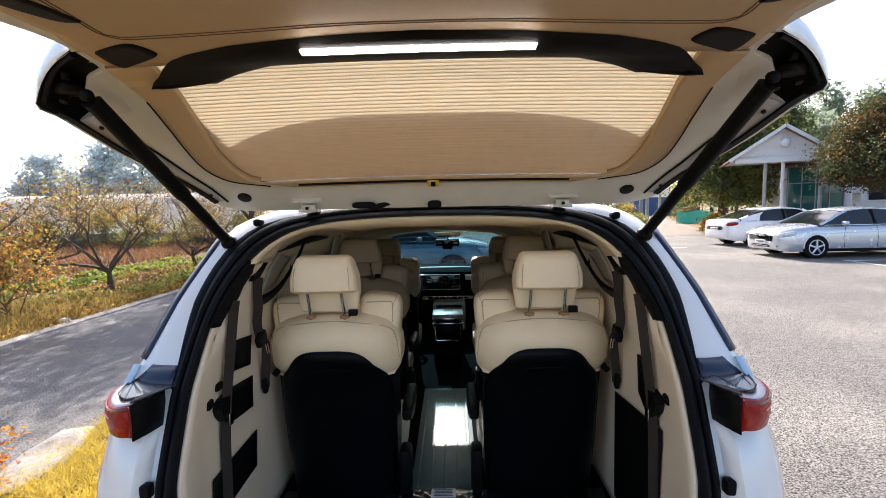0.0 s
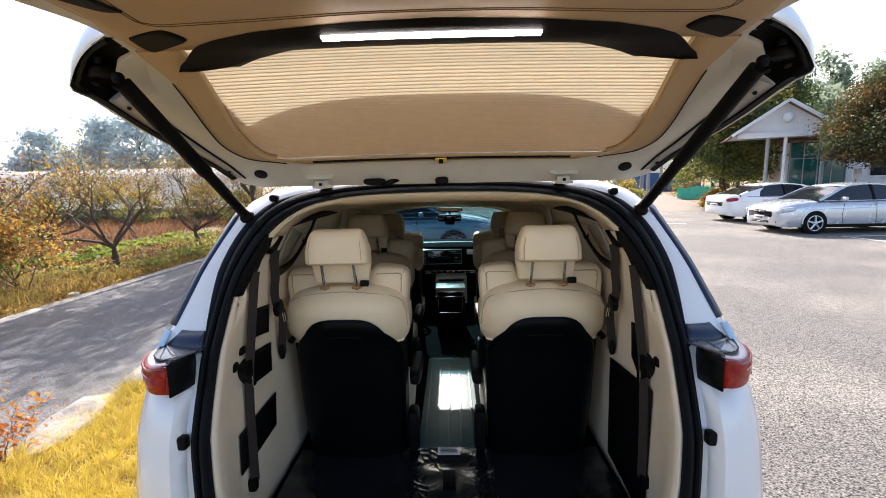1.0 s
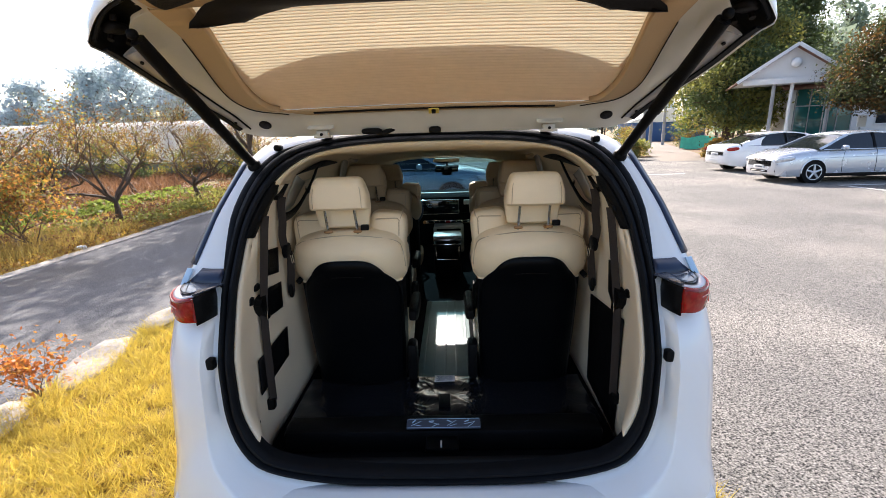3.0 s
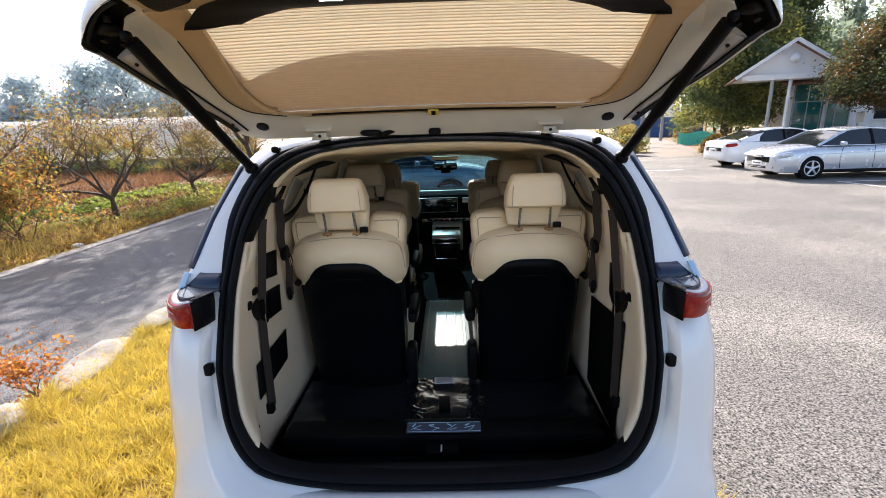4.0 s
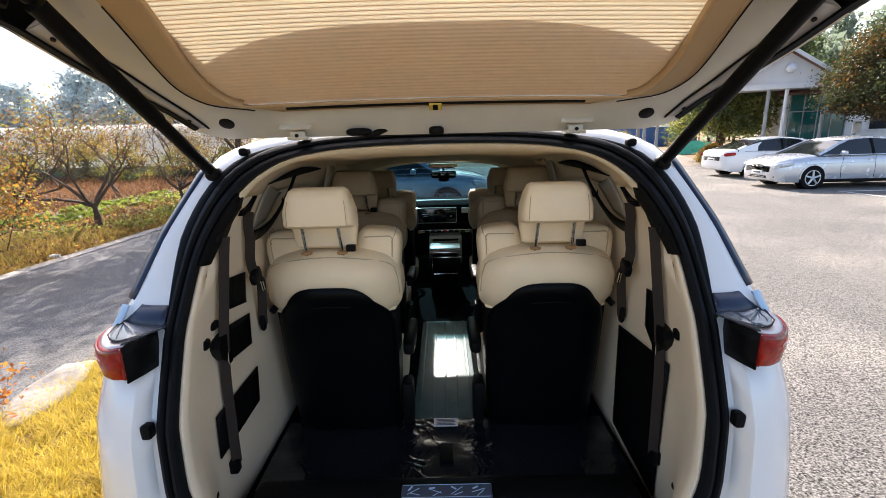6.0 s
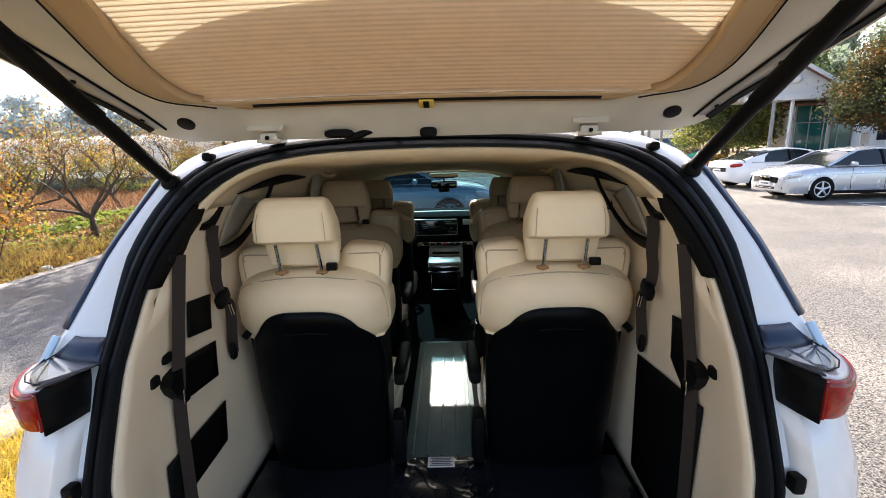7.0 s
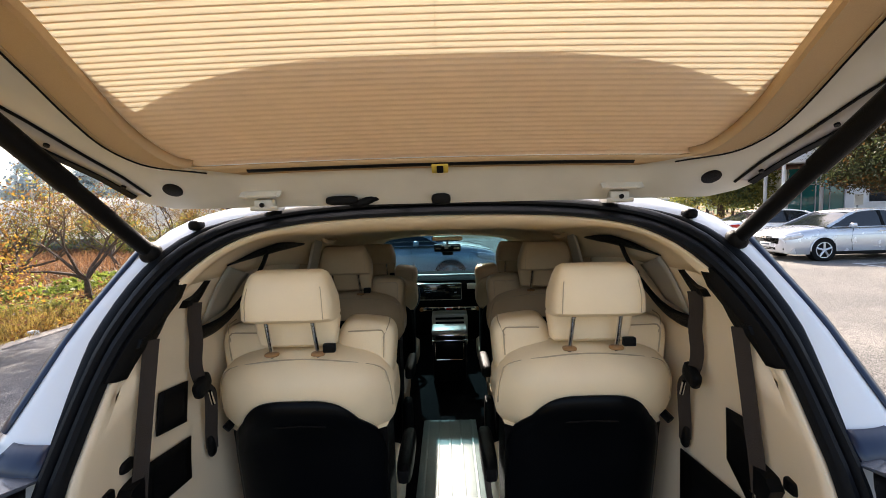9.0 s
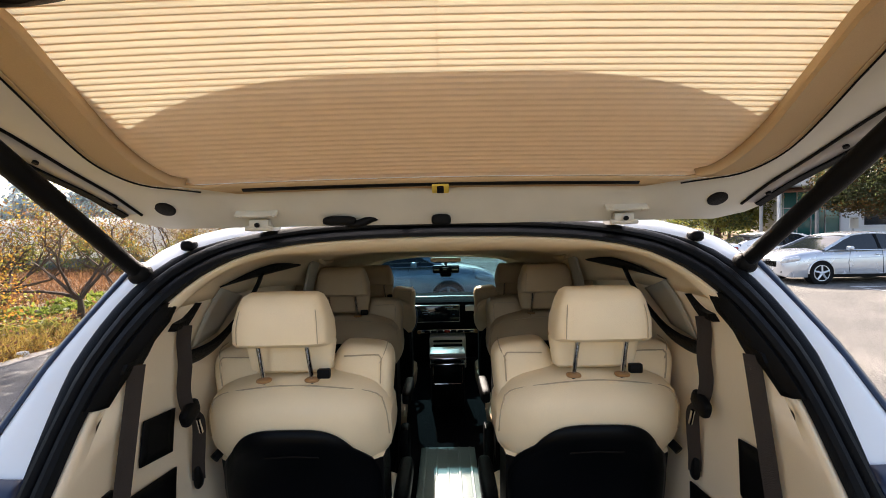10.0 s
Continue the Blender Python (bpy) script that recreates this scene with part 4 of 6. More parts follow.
part("paper", box(0.105, 0.06, 0.002, (0, 0, 0), 0.0006), M_PAPER, lab)
for k in range(5):
    part("print_line", box(0.085 - 0.012 * (k % 2), 0.005, 0.001, (0, 0.02 - 0.010 * k, 0.0016)), M_INK, lab)
plate = thing("tray_plate", (0.0, 0.165, 0.540), "pale blue printed instruction plate on the boot sill", "label")
part("plate", box(0.30, 0.05, 0.004, (0.006, 0, 0), 0.002, turn=pose(0, 0, 0, 14, 0, 0)), M_BLUELBL, plate)
tilt_plate = pose(0, 0, 0, 14, 0, 0)
for k in range(4):
    x0 = -0.105 + 0.072 * k
    mark = box(0.046, 0.0022, 0.001, (x0, 0.0, 0.0), turn=pose(0, 0, 0, 0, 0, (28, -20, 35, 15)[k]))
    box(0.030, 0.0022, 0.001, (x0 + 0.006, -0.010, 0.0), turn=pose(0, 0, 0, 0, 0, (-12, 30, 20, 40)[k]), bm=mark)
    box(0.020, 0.005, 0.001, (x0 - 0.010, 0.010, 0.0), turn=pose(0, 0, 0, 0, 0, (50, 5, -30, 25)[k]), bm=mark)
    mark.transform(Matrix.Translation((0, 0, 0.0034)) @ tilt_plate)
    part("pictogram", mark, M_FILM, plate, "pale printed pictogram")
rim = box(0.292, 0.0018, 0.001, (0.006, 0.022, 0))
box(0.292, 0.0018, 0.001, (0.006, -0.022, 0), bm=rim)
rim.transform(Matrix.Translation((0, 0, 0.0034)) @ tilt_plate)
part("printed_border", rim, M_FILM, plate)
well = thing("boot_organiser", (0, 0.10, 0.42), "black plastic tray behind the boot sill", "tray")
part("tray_front", box(1.30, 0.12, 0.10, (0, 0.10, 0.055), 0.02), M_BLACK, well)
part("handle", box(0.13, 0.08, 0.02, (0, 0.0, 0.075), 0.006), M_GLOSS, well)
part("strap_loop", box(0.006, 0.03, 0.012, (-0.003, -0.02, 0.09), 0.002), M_PAPER, well, "small white tag")

# ---- aisle, console and dash ----
aisle = thing("aisle_mat", (0.0, 1.3, 0.411), "grey-green ribbed vinyl mat in the aisle", "floor mat")
part("mat", box(0.31, 1.15, 0.008, (0.005, 0.02, 0.004), 0.003), M_FLOORM, aisle)
for k in range(5):
    part("rib", box(0.012, 1.14, 0.006, (-0.12 + 0.0625 * k, 0.02, 0.010), 0.002), M_FLOORM, aisle)
console = thing("centre_console", (0.013, 2.75, 0.41), "black centre console with a bright chrome armrest edge", "console")
part("body", box(0.25, 0.30, 0.33, (0, -0.075, 0.165), 0.03), M_BLACK, console)
part("tunnel", box(0.25, 0.56, 0.12, (0, 0.33, 0.06), 0.03), M_BLACK, console)
part("armrest", box(0.262, 0.20, 0.035, (0, -0.12, 0.372), 0.014), M_STEEL, console, "pale armrest lid")
part("chrome_edge", box(0.262, 0.020, 0.016, (0, -0.228, 0.352), 0.006), M_CHROME, console, "chrome rim of the armrest")
part("chrome_edge", box(0.262, 0.020, 0.016, (0, -0.228, 0.312), 0.006), M_CHROME, console, "chrome rim of the armrest")
part("lid_slot", box(0.20, 0.018, 0.020, (0, -0.226, 0.332), 0.006), M_GLOSS, console)
part("rear_panel", box(0.22, 0.012, 0.13, (0, -0.226, 0.235), 0.006), M_GLOSS, console)
part("panel_rim", tube([(-0.105, -0.234, 0.296), (-0.105, -0.234, 0.185), (-0.092, -0.234, 0.172), (0.092, -0.234, 0.172), (0.105, -0.234, 0.185), (0.105, -0.234, 0.296)], 0.003, 6), M_CHROME, console)
part("shifter", box(0.15, 0.20, 0.03, (0, 0.30, 0.130), 0.012), M_GLOSS, console)
dash = thing("dashboard", (0, 3.55, 0.30), "dark dashboard with a wide dark display above chrome switches", "dashboard")
part("upper", box(1.42, 0.66, 0.20, (0, 0.36, 0.62), 0.05), M_DASH, dash)
part("lower", box(1.40, 0.40, 0.40, (0, 0.34, 0.33), 0.05), M_BLACK, dash)
display = part("display", box(0.68, 0.03, 0.16, (-0.20, -0.01, 0.61), 0.012), M_SCREEN, dash, "dark wide display")
part("display_rim", tube([(-0.53, -0.026, 0.532), (0.13, -0.026, 0.532), (0.138, -0.026, 0.54), (0.138, -0.026, 0.685), (-0.53, -0.026, 0.688)], 0.003, 6), M_STEEL, display)
for x, z, w in ((-0.18, 0.640, 0.05), (-0.18, 0.622, 0.07), (-0.18, 0.605, 0.04), (0.04, 0.668, 0.07), (0.08, 0.60, 0.02)):
    part("screen_text", box(w, 0.004, 0.006, (x, -0.027, z)), M_FILM, display, "pale bars of display text")
part("passenger_tag", box(0.085, 0.012, 0.055, (0.235, 0.0, 0.655), 0.004), M_PAPER, dash, "white card standing on the dash")
part("switch_row", box(0.54, 0.04, 0.042, (0.02, -0.035, 0.447), 0.012), M_CHROME, dash, "chrome row of switches")
for k in range(7):
    part("switch", box(0.050, 0.012, 0.022, (-0.17 + 0.062 * k, -0.056, 0.448), 0.004), M_GLOSS if k != 3 else M_RED, dash)
for x in (-0.245, 0.285):
    part("knob", tube([(x, -0.05, 0.447), (x, -0.075, 0.447)], 0.018, 12), M_WOODCAP, dash, "brown rotary knob")
part("centre_panel", box(0.34, 0.25, 0.34, (0.02, 0.03, 0.235), 0.03), M_STEEL, dash, "silver centre stack")
for z, h in ((0.365, 0.022), (0.325, 0.022), (0.26, 0.05)):
    part("air_vent", box(0.27, 0.02, h, (0.02, -0.095, z), 0.008), M_GLOSS, dash, "black slot in the centre stack")
# Pale strip added where sunlight catches the top of the dash.
part("dash_sun_strip", box(1.30, 0.05, 0.016, (0, 0.30, 0.724), 0.006), M_STEEL, dash, "pale strip standing for sunlight on the upper edge")
wheel = thing("steering_wheel", (-0.44, 3.30, 0.92), "black steering wheel behind the front seat", "steering wheel")
bm = tube([(0.185 * math.cos(t), 0, 0.185 * math.sin(t)) for t in np.linspace(0, math.tau, 29)], 0.016, 8)
bm.transform(pose(0, 0, 0, -25, 0, 0))
part("rim", bm, M_NAVY, wheel)
bm = box(0.15, 0.05, 0.12, (0, 0, 0), 0.03)
for a in (0, 180, 270):
    tube([(0, 0, 0), (0.18 * math.cos(radians(a)), 0, 0.18 * math.sin(radians(a)))], 0.014, 8, bm)
bm.transform(pose(0, 0, 0, -25, 0, 0))
part("hub", bm, M_BLACK, wheel)
mirror = thing("rear_view_mirror", (0.015, 3.50, 1.34), "black rear view mirror with a camera box behind", "mirror")
part("housing", box(0.25, 0.035, 0.075, (0, 0, -0.01), 0.022), M_BLACK, mirror)
part("glass", box(0.225, 0.004, 0.055, (0, -0.020, -0.012), 0.002, turn=pose(0, 0, 0, 24, 0, 0)), mat("mirror_glass", (0.5, 0.52, 0.55), 0.06, metal=1.0, var=0.01), mirror, "mirror glass")
part("camera_box", box(0.11, 0.05, 0.055, (0, 0.06, -0.06), 0.018), M_BLACK, mirror)
part("camera_lamp", box(0.035, 0.006, 0.018, (-0.01, -0.022, -0.008), 0.003), M_PAPER, mirror, "small pale sensor")
part("overhead_console", box(0.27, 0.22, 0.030, (0, -0.16, 0.088), 0.012), M_CREAM_SHADED, mirror, "beige overhead console")
part("map_lamp", box(0.20, 0.05, 0.010, (0, -0.25, 0.072), 0.004), M_GLOSS, mirror)
part("stalk", tube([(0, 0.02, 0), (0, 0.06, 0.06), (0, -0.05, 0.095)], 0.012, 8), M_BLACK, mirror)
# wheels
for s in (-1, 1):
    for y in (1.05, 4.13):
        w = part("wheel", tube([(s * 0.76, y, 0.36), (s * 0.78, y, 0.36), (s * 0.97, y, 0.36), (s * 0.985, y, 0.36)], [0.33, 0.36, 0.36, 0.33], 28), M_RUBBER, van, "black tyre")
        part("rim", tube([(s * 0.97, y, 0.36), (s * 0.988, y, 0.36)], [0.24, 0.23], 24), M_SILVER, w)

# ---- seats ----
def make_seat(name, at, label, group, leather, arm=True, lean=9.0):
    """A captain's chair seen from behind. at: the foot of the backrest's rear side."""
    seat = thing(name, at, label, "car seat", group)
    tilt = math.tan(radians(lean))

    def half(z):
        return lerp_table(z, [0, 0.30, 0.585, 0.60, 0.62, 0.66, 0.73, 0.775, 0.805, 0.825, 0.838, 0.845], [0.225, 0.238, 0.240, 0.252, 0.264, 0.270, 0.266, 0.250, 0.225, 0.19, 0.14, 0.09])

    def rear(x, z, off=0.0):
        w = max(half(z), 0.05)
        k = min(abs(x) / w, 1.0)
        return Vector((x, -tilt * z + (0.075 if z > 0.59 else 0.05) * k ** 4 + 0.05 * max(0, (z - 0.74) / 0.10) ** 2 - 0.038 * math.sin(math.pi * max(0.0, min(1.0, (z - 0.58) / 0.27))) * (1 - 0.5 * k ** 4) - off, z))

    def block(zs, grow=0.0):
        rows = []
        for z in zs:
            w = half(z) + grow
            ring = [rear(x, z) for x in np.linspace(-w, w, 21)]
            thick = 0.13 - 0.05 * max(0, (z - 0.74) / 0.10)
            rows.append(ring + [Vector((x, -tilt * z + 0.075 + thick, z)) for x in np.linspace(w, -w, 21)])
        return loft(rows)
    part("back_frame", block(np.linspace(0, 0.583, 9)), M_BLACK, seat, "black lower seat back")
    back = part("backrest", block([0.585, 0.592, 0.60, 0.61, 0.62, 0.64, 0.67, 0.70, 0.73, 0.755, 0.775, 0.79, 0.805, 0.815, 0.825, 0.832, 0.838, 0.845]), leather, seat, "cream leather backrest top with rounded shoulders")
    # hard shell on the lower rear
    rows = []
    for u in np.linspace(-1, 1, 33):
        top = 0.715 - 0.125 * abs(u) ** 4
        row = []
        for v in np.linspace(0, 1, 16):
            z = -0.02 + (top + 0.02) * v
            row.append(rear(u * min(half(max(z, 0)) * 0.985, lerp_table(z, [0.44, 0.58, 0.64], [0.26, 0.222, 0.196])), z, 0.013 - 0.006 * abs(u) ** 6))
        rows.append(row)
    shell = part("back_shell", sheet(rows), M_GLOSS, seat, "black plastic back shell", mods=[("solid", -0.008)])
    part("pocket_edge", tube([rear(x, 0.635 - 0.01 * abs(x / 0.14), 0.017) for x in np.linspace(-0.075, 0.075, 7)], 0.0025, 6), M_TRIMD, shell)
    # piping along the shoulder
    part("piping", tube(smooth_line([rear(s * half(z) * 0.97, z, 0.001) for s, z in ((-1, 0.66), (-1, 0.745), (-0.97, 0.785), (-0.6, 0.815), (0, 0.823), (0.6, 0.815), (0.97, 0.785), (1, 0.745), (1, 0.66))], 40), 0.0022, 6), M_STITCH, back)
    # side wings ahead of the shoulders
    for s in (-1, 1):
        wing = part("bolster", pillow(0.185, 0.15, 0.28, (s * 0.172, 0.165 - tilt * 0.8, 0.772), 4.6, n=24, m=14, turn=pose(0, 0, 0, 0, s * 6, 0)), leather, seat)
        yb = 0.165 - tilt * 0.8 - 0.0755
        part("seam", tube(smooth_line([(s * 0.235, yb + 0.004, 0.80), (s * 0.238, yb, 0.85), (s * 0.236, yb + 0.006, 0.882), (s * 0.20, yb + 0.004, 0.885), (s * 0.13, yb + 0.002, 0.884)], 16), 0.0022, 6), M_STITCH, wing, "stitched edge of the side wing")
        part("fold", tube(smooth_line([(s * 0.235, yb + 0.004, 0.86), (s * 0.252, yb + 0.03, 0.90), (s * 0.25, yb + 0.08, 0.912)], 10), 0.0018, 6), M_STITCH, wing)
    pad = part("upper_pad", pillow(0.24, 0.10, 0.20, (0, 0.15 - tilt * 0.8, 0.78), 4), leather, seat)
    for z in (0.852, 0.862, 0.871):
        part("pleat", tube([(x, 0.098 - tilt * 0.8 + 3.0 * (z - 0.852) ** 1.3, z) for x in np.linspace(-0.10, 0.10, 5)], 0.0045, 6), leather, pad)
    # headrest
    y0 = -tilt * 0.9 - 0.02
    rows = []
    for z, w, d0, d1 in ((0.862, 0.100, 0.05, 0.085), (0.872, 0.112, 0.036, 0.090), (0.948, 0.124, 0.026, 0.090), (0.955, 0.126, -0.045, 0.086), (0.965, 0.129, -0.058, 0.088), (1.01, 0.127, -0.060, 0.085), (1.06, 0.113, -0.050, 0.07),
                         (1.083, 0.103, -0.036, 0.055), (1.092, 0.090, -0.015, 0.035)):
        rows.append([(w * math.copysign(abs(math.cos(t)) ** 0.38, math.cos(t)), y0 + (d0 + d1) / 2 + (d1 - d0) / 2 * math.copysign(abs(math.sin(t)) ** 0.5, math.sin(t)), z) for t in np.linspace(0, math.tau, 36, endpoint=False)])
    head = part("headrest", loft(rows), leather, seat, "cream leather headrest with stitched side panels")
    for s in (-1, 1):
        part("seam", tube(smooth_line([(s * 0.104, y0 - 0.053, 0.966), (s * 0.103, y0 - 0.054, 1.01), (s * 0.098, y0 - 0.044, 1.05), (s * 0.085, y0 - 0.022, 1.083)], 12), 0.0013, 6), M_STITCH, head)
        part("post", tube([(s * 0.066, y0 + 0.022, 0.842), (s * 0.064, y0 - 0.02, 0.965)], 0.0065, 10), M_CHROME, head, "chromed headrest post")
        part("post_cap", pillow(0.040, 0.034, 0.012, (s * 0.066, y0 + 0.020, 0.850), 3), M_WOODCAP, head, "brown post guide")
    part("post_lock", box(0.035, 0.02, 0.025, (0.10, y0 + 0.015, 0.868), 0.004), M_BLACK, head)
    # cushion and base
    part("cushion", pillow(0.50, 0.52, 0.16, (0, 0.36, 0.14), 5), leather, seat)
    part("base", box(0.42, 0.50, 0.10, (0, 0.32, 0.03), 0.02), M_BLACK, seat)
    for s in (-1, 1):
        part("rail", box(0.05, 0.62, 0.04, (s * 0.19, 0.27, -0.02), 0.008), M_BLACK, seat)
    if arm:
        inner = -1 if at[0] > 0 else 1
        part("armrest", pillow(0.055, 0.32, 0.075, (inner * 0.275, 0.20, 0.36), 4), M_BLACK, seat, "black armrest")
        part("recliner", box(0.05, 0.10, 0.20, (inner * 0.268, 0.03, 0.13), 0.018), M_BLACK, seat)
        part("lever", tube([(inner * 0.285, -0.01, 0.20), (inner * 0.285, 0.0, 0.05)], 0.006, 8), M_BLACK, seat)
    return seat


for x in (-0.427, 0.418):
    make_seat("third_row_chair", (x, 0.665, 0.425), "cream leather third-row seat with a black plastic back", "minivan seats", M_CREAM)
# Second and front rows take the cream with cabin shade in its colour.
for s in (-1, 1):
    make_seat("second_row_chair", (s * 0.49, 1.64, 0.42), "cream leather second-row seat, colour darkened for shade", "minivan seats", M_CREAM_SHADED)
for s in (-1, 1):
    make_seat("front_chair", (s * 0.49, 2.66, 0.355), "cream leather front seat, colour darkened for shade", "minivan seats", M_CREAM_SHADED, arm=False)

# ---- plants ----
rng = np.random.default_rng(7)


def leaf_mesh(name, centers, size, material, parent, label="", seed=1, flatten=1.0, kind=""):
    """Many small leaves, each a bent quad, round the given centres."""
    r = np.random.default_rng(seed)
    c = np.asarray(centers, float)
    n = len(c)
    a = r.normal(size=(n, 3))
    a[:, 2] *= flatten
    a /= np.linalg.norm(a, axis=1)[:, None]
    b = np.cross(a, r.normal(size=(n, 3)))
    b /= np.linalg.norm(b, axis=1)[:, None]
    s = size * r.uniform(0.6, 1.4, n)[:, None]
    v = np.stack([c - a * s, c + b * s * 0.55, c + a * s, c - b * s * 0.55], 1).reshape(-1, 3)
    f = np.arange(4 * n).reshape(-1, 4)
    me = bpy.data.meshes.new(name)
    me.from_pydata(v.tolist(), [], f.tolist())
    me.materials.append(material)
    ob = new(name, me)
    if parent:
        ob.parent = parent
    return tagged(ob, label, "", "", kind)


def blades(name, xs, ys, height, width, material, label, seed=1, z=0.0, lean=0.5, category="grass"):
    """Grass blades, one triangle each."""
    r = np.random.default_rng(seed)
    n = len(xs)
    h = height * r.uniform(0.45, 1.3, n)
    t = r.uniform(0, math.tau, n)
    w = width * r.uniform(0.7, 1.4, n)
    base = np.stack([xs, ys, np.full(n, z)], 1)
    side = np.stack([np.cos(t), np.sin(t), np.zeros(n)], 1) * w[:, None]
    tip = base + np.stack([r.normal(0, lean, n) * h, r.normal(0, lean, n) * h, h], 1)
    v = np.stack([base - side, base + side, tip], 1).reshape(-1, 3)
    me = bpy.data.meshes.new(name)
    me.from_pydata(v.tolist(), [], np.arange(3 * n).reshape(-1, 3).tolist())
    me.materials.append(material)
    return tagged(new(name, me), label, category, "", "stuff")


M_BARK = mat("dark_grey_bark", (0.105, 0.072, 0.05), 0.9, var=0.3, scale=12, fine=0.3, bump=0.8, bump_scale=60)
M_YELLOWLEAF = leafy("yellow_autumn_leaf", (0.38, 0.23, 0.05), (0.60, 0.36, 0.06), rand=0.5)
M_BROWNLEAF = leafy("brown_autumn_leaf", (0.16, 0.09, 0.04), (0.30, 0.15, 0.045), rand=0.5)
M_DARKLEAF = leafy("dark_olive_leaf", (0.05, 0.06, 0.025), (0.07, 0.085, 0.03))
M_ORANGELEAF = leafy("orange_autumn_leaf", (0.36, 0.16, 0.05), (0.58, 0.27, 0.06), rand=0.5)
M_GREENLEAF = leafy("deep_green_leaf", (0.075, 0.105, 0.045), (0.13, 0.18, 0.06))
M_OLIVELEAF = leafy("olive_leaf", (0.14, 0.15, 0.05), (0.36, 0.36, 0.08))
M_MAPLE = leafy("orange_olive_leaf", (0.11, 0.065, 0.022), (0.15, 0.08, 0.022))
M_REDLEAF = leafy("red_orange_leaf", (0.40, 0.12, 0.04), (0.7, 0.25, 0.06))
M_CROP = leafy("green_crop_leaf", (0.13, 0.165, 0.035), (0.26, 0.32, 0.06))
# Distance haze is put into this leaf colour, paled towards grey-blue.
M_HAZE_LEAF = leafy("haze_pale_leaf", (0.58, 0.65, 0.66), (0.66, 0.74, 0.76))
# Green lightened in the base colour for haze over the rising wood.
M_HAZE_GREEN = leafy("haze_paled_green_leaf", (0.22, 0.27, 0.21), (0.30, 0.37, 0.26))
M_STRAW = leafy("golden_dry_grass", (0.54, 0.41, 0.085), (0.74, 0.57, 0.10), rand=0.5, second=(0.26, 0.17, 0.05), second_scale=5.0, second_at=(0.48, 0.68))
M_WEED = leafy("dry_olive_weed", (0.25, 0.17, 0.06), (0.42, 0.30, 0.08), rand=0.55, second=(0.12, 0.11, 0.035), second_scale=0.9)
M_RUST = leafy("rusty_brush", (0.17, 0.085, 0.05), (0.25, 0.125, 0.06), rand=0.6, second=(0.085, 0.06, 0.035), second_scale=0.6)


def make_tree(name, at, label, height, spread, r0, leaves, leaf_size, n_leaves, seed, levels=3, fork=0.25, upward=0.55, kids=4, jitter=0.25, category="tree", group=""):
    """leaves: materials; a trunk that forks into limbs and twigs, with leaves near the twigs."""
    r = np.random.default_rng(seed)
    tree = thing(name, at, label, category, group)
    bm = bmesh.new()
    tips = []

    def grow(p, d, length, rad, level):
        n = 4 if level < 2 else 3
        pts, rs = [p], [rad]
        for i in range(n):
            d = (d + Vector(r.normal(0, 0.16 + 0.05 * level, 3)) + Vector((0, 0, 0.06 * level * upward))).normalized()
            p = p + d * (length / n)
            pts.append(p)
            rs.append(rad * (1 - 0.55 * (i + 1) / n))
        tube(pts, rs, 7 if level < 1 else (5 if level < 2 else 4), bm)
        if level >= levels - 1:
            tips.extend(pts[1:])
        if level < levels:
            for k in range(kids + (1 if level == 0 else 0)):
                a = r.uniform(0, math.tau)
                out = Vector((math.cos(a), math.sin(a), 0)) * spread
                nd = (d * 0.45 + out + Vector((0, 0, upward))).normalized()
                q = pts[-1] if r.uniform() < 0.6 or level == 0 else pts[-2]
                grow(q, nd, length * r.uniform(0.55, 0.85) if level else (height - height * fork) * r.uniform(0.38, 0.55), rs[-1] * 0.92, level + 1)

    grow(Vector((0, 0, -0.03)), Vector((r.normal(0, 0.08), r.normal(0, 0.08), 1)).normalized(), height * fork, r0, 0)
    part("trunk", bm, M_BARK, tree, smooth=True)
    tips = np.array([tuple(t) for t in tips])
    for j, m in enumerate(leaves):
        k = r.integers(0, len(tips), n_leaves // len(leaves))
        c = tips[k] + r.normal(0, jitter, (len(k), 3))
        leaf_mesh("crown", c, leaf_size, m, tree, seed=seed + 31 * j)
    return tree


# orchard along the lane
for i, (x, y, h, sd) in enumerate(((-7.15, 8.15, 2.9, 3), (-7.2, 11.7, 2.8, 8), (-7.0, 4.7, 2.6, 12), (-7.2, 15.4, 2.7, 21), (-10.8, 10.2, 2.7, 33), (-11.0, 14.2, 2.6, 40), (-7.3, 19.5, 2.7, 45), (-10.9, 6.4, 2.5, 51), (-11.0, 19.0, 2.6, 57))):
    leaves = (M_YELLOWLEAF, M_BROWNLEAF, M_OLIVELEAF, M_RUST) if i % 2 == 0 else (M_BROWNLEAF, M_BROWNLEAF, M_YELLOWLEAF, M_OLIVELEAF)
    make_tree("fruit_tree", (x, y, 0), "low spreading fruit tree with sparse yellow-brown autumn leaves", h, 1.1, 0.095, leaves, 0.024, 3000 if i < 4 else 2400, sd, levels=4, fork=0.20, upward=0.55, kids=4 if i < 4 else 3, jitter=0.085, category="fruit tree", group="orchard trees")
for i, (x, y, h, sd) in enumerate(((-6.8, 3.2, 1.7, 61), (-6.9, 5.9, 1.3, 62), (-8.2, 3.9, 2.0, 63), (-6.6, 1.9, 1.4, 64), (-7.9, 6.6, 1.5, 65))):
    make_tree("shrub", (x, y, 0), "orange-yellow leafy roadside shrub", h, 1.0, 0.03, (M_YELLOWLEAF, M_ORANGELEAF, M_BROWNLEAF, M_OLIVELEAF), 0.032, 1700, sd, levels=4, fork=0.10, upward=0.8, kids=3, jitter=0.14, category="shrub", group="roadside shrubs")
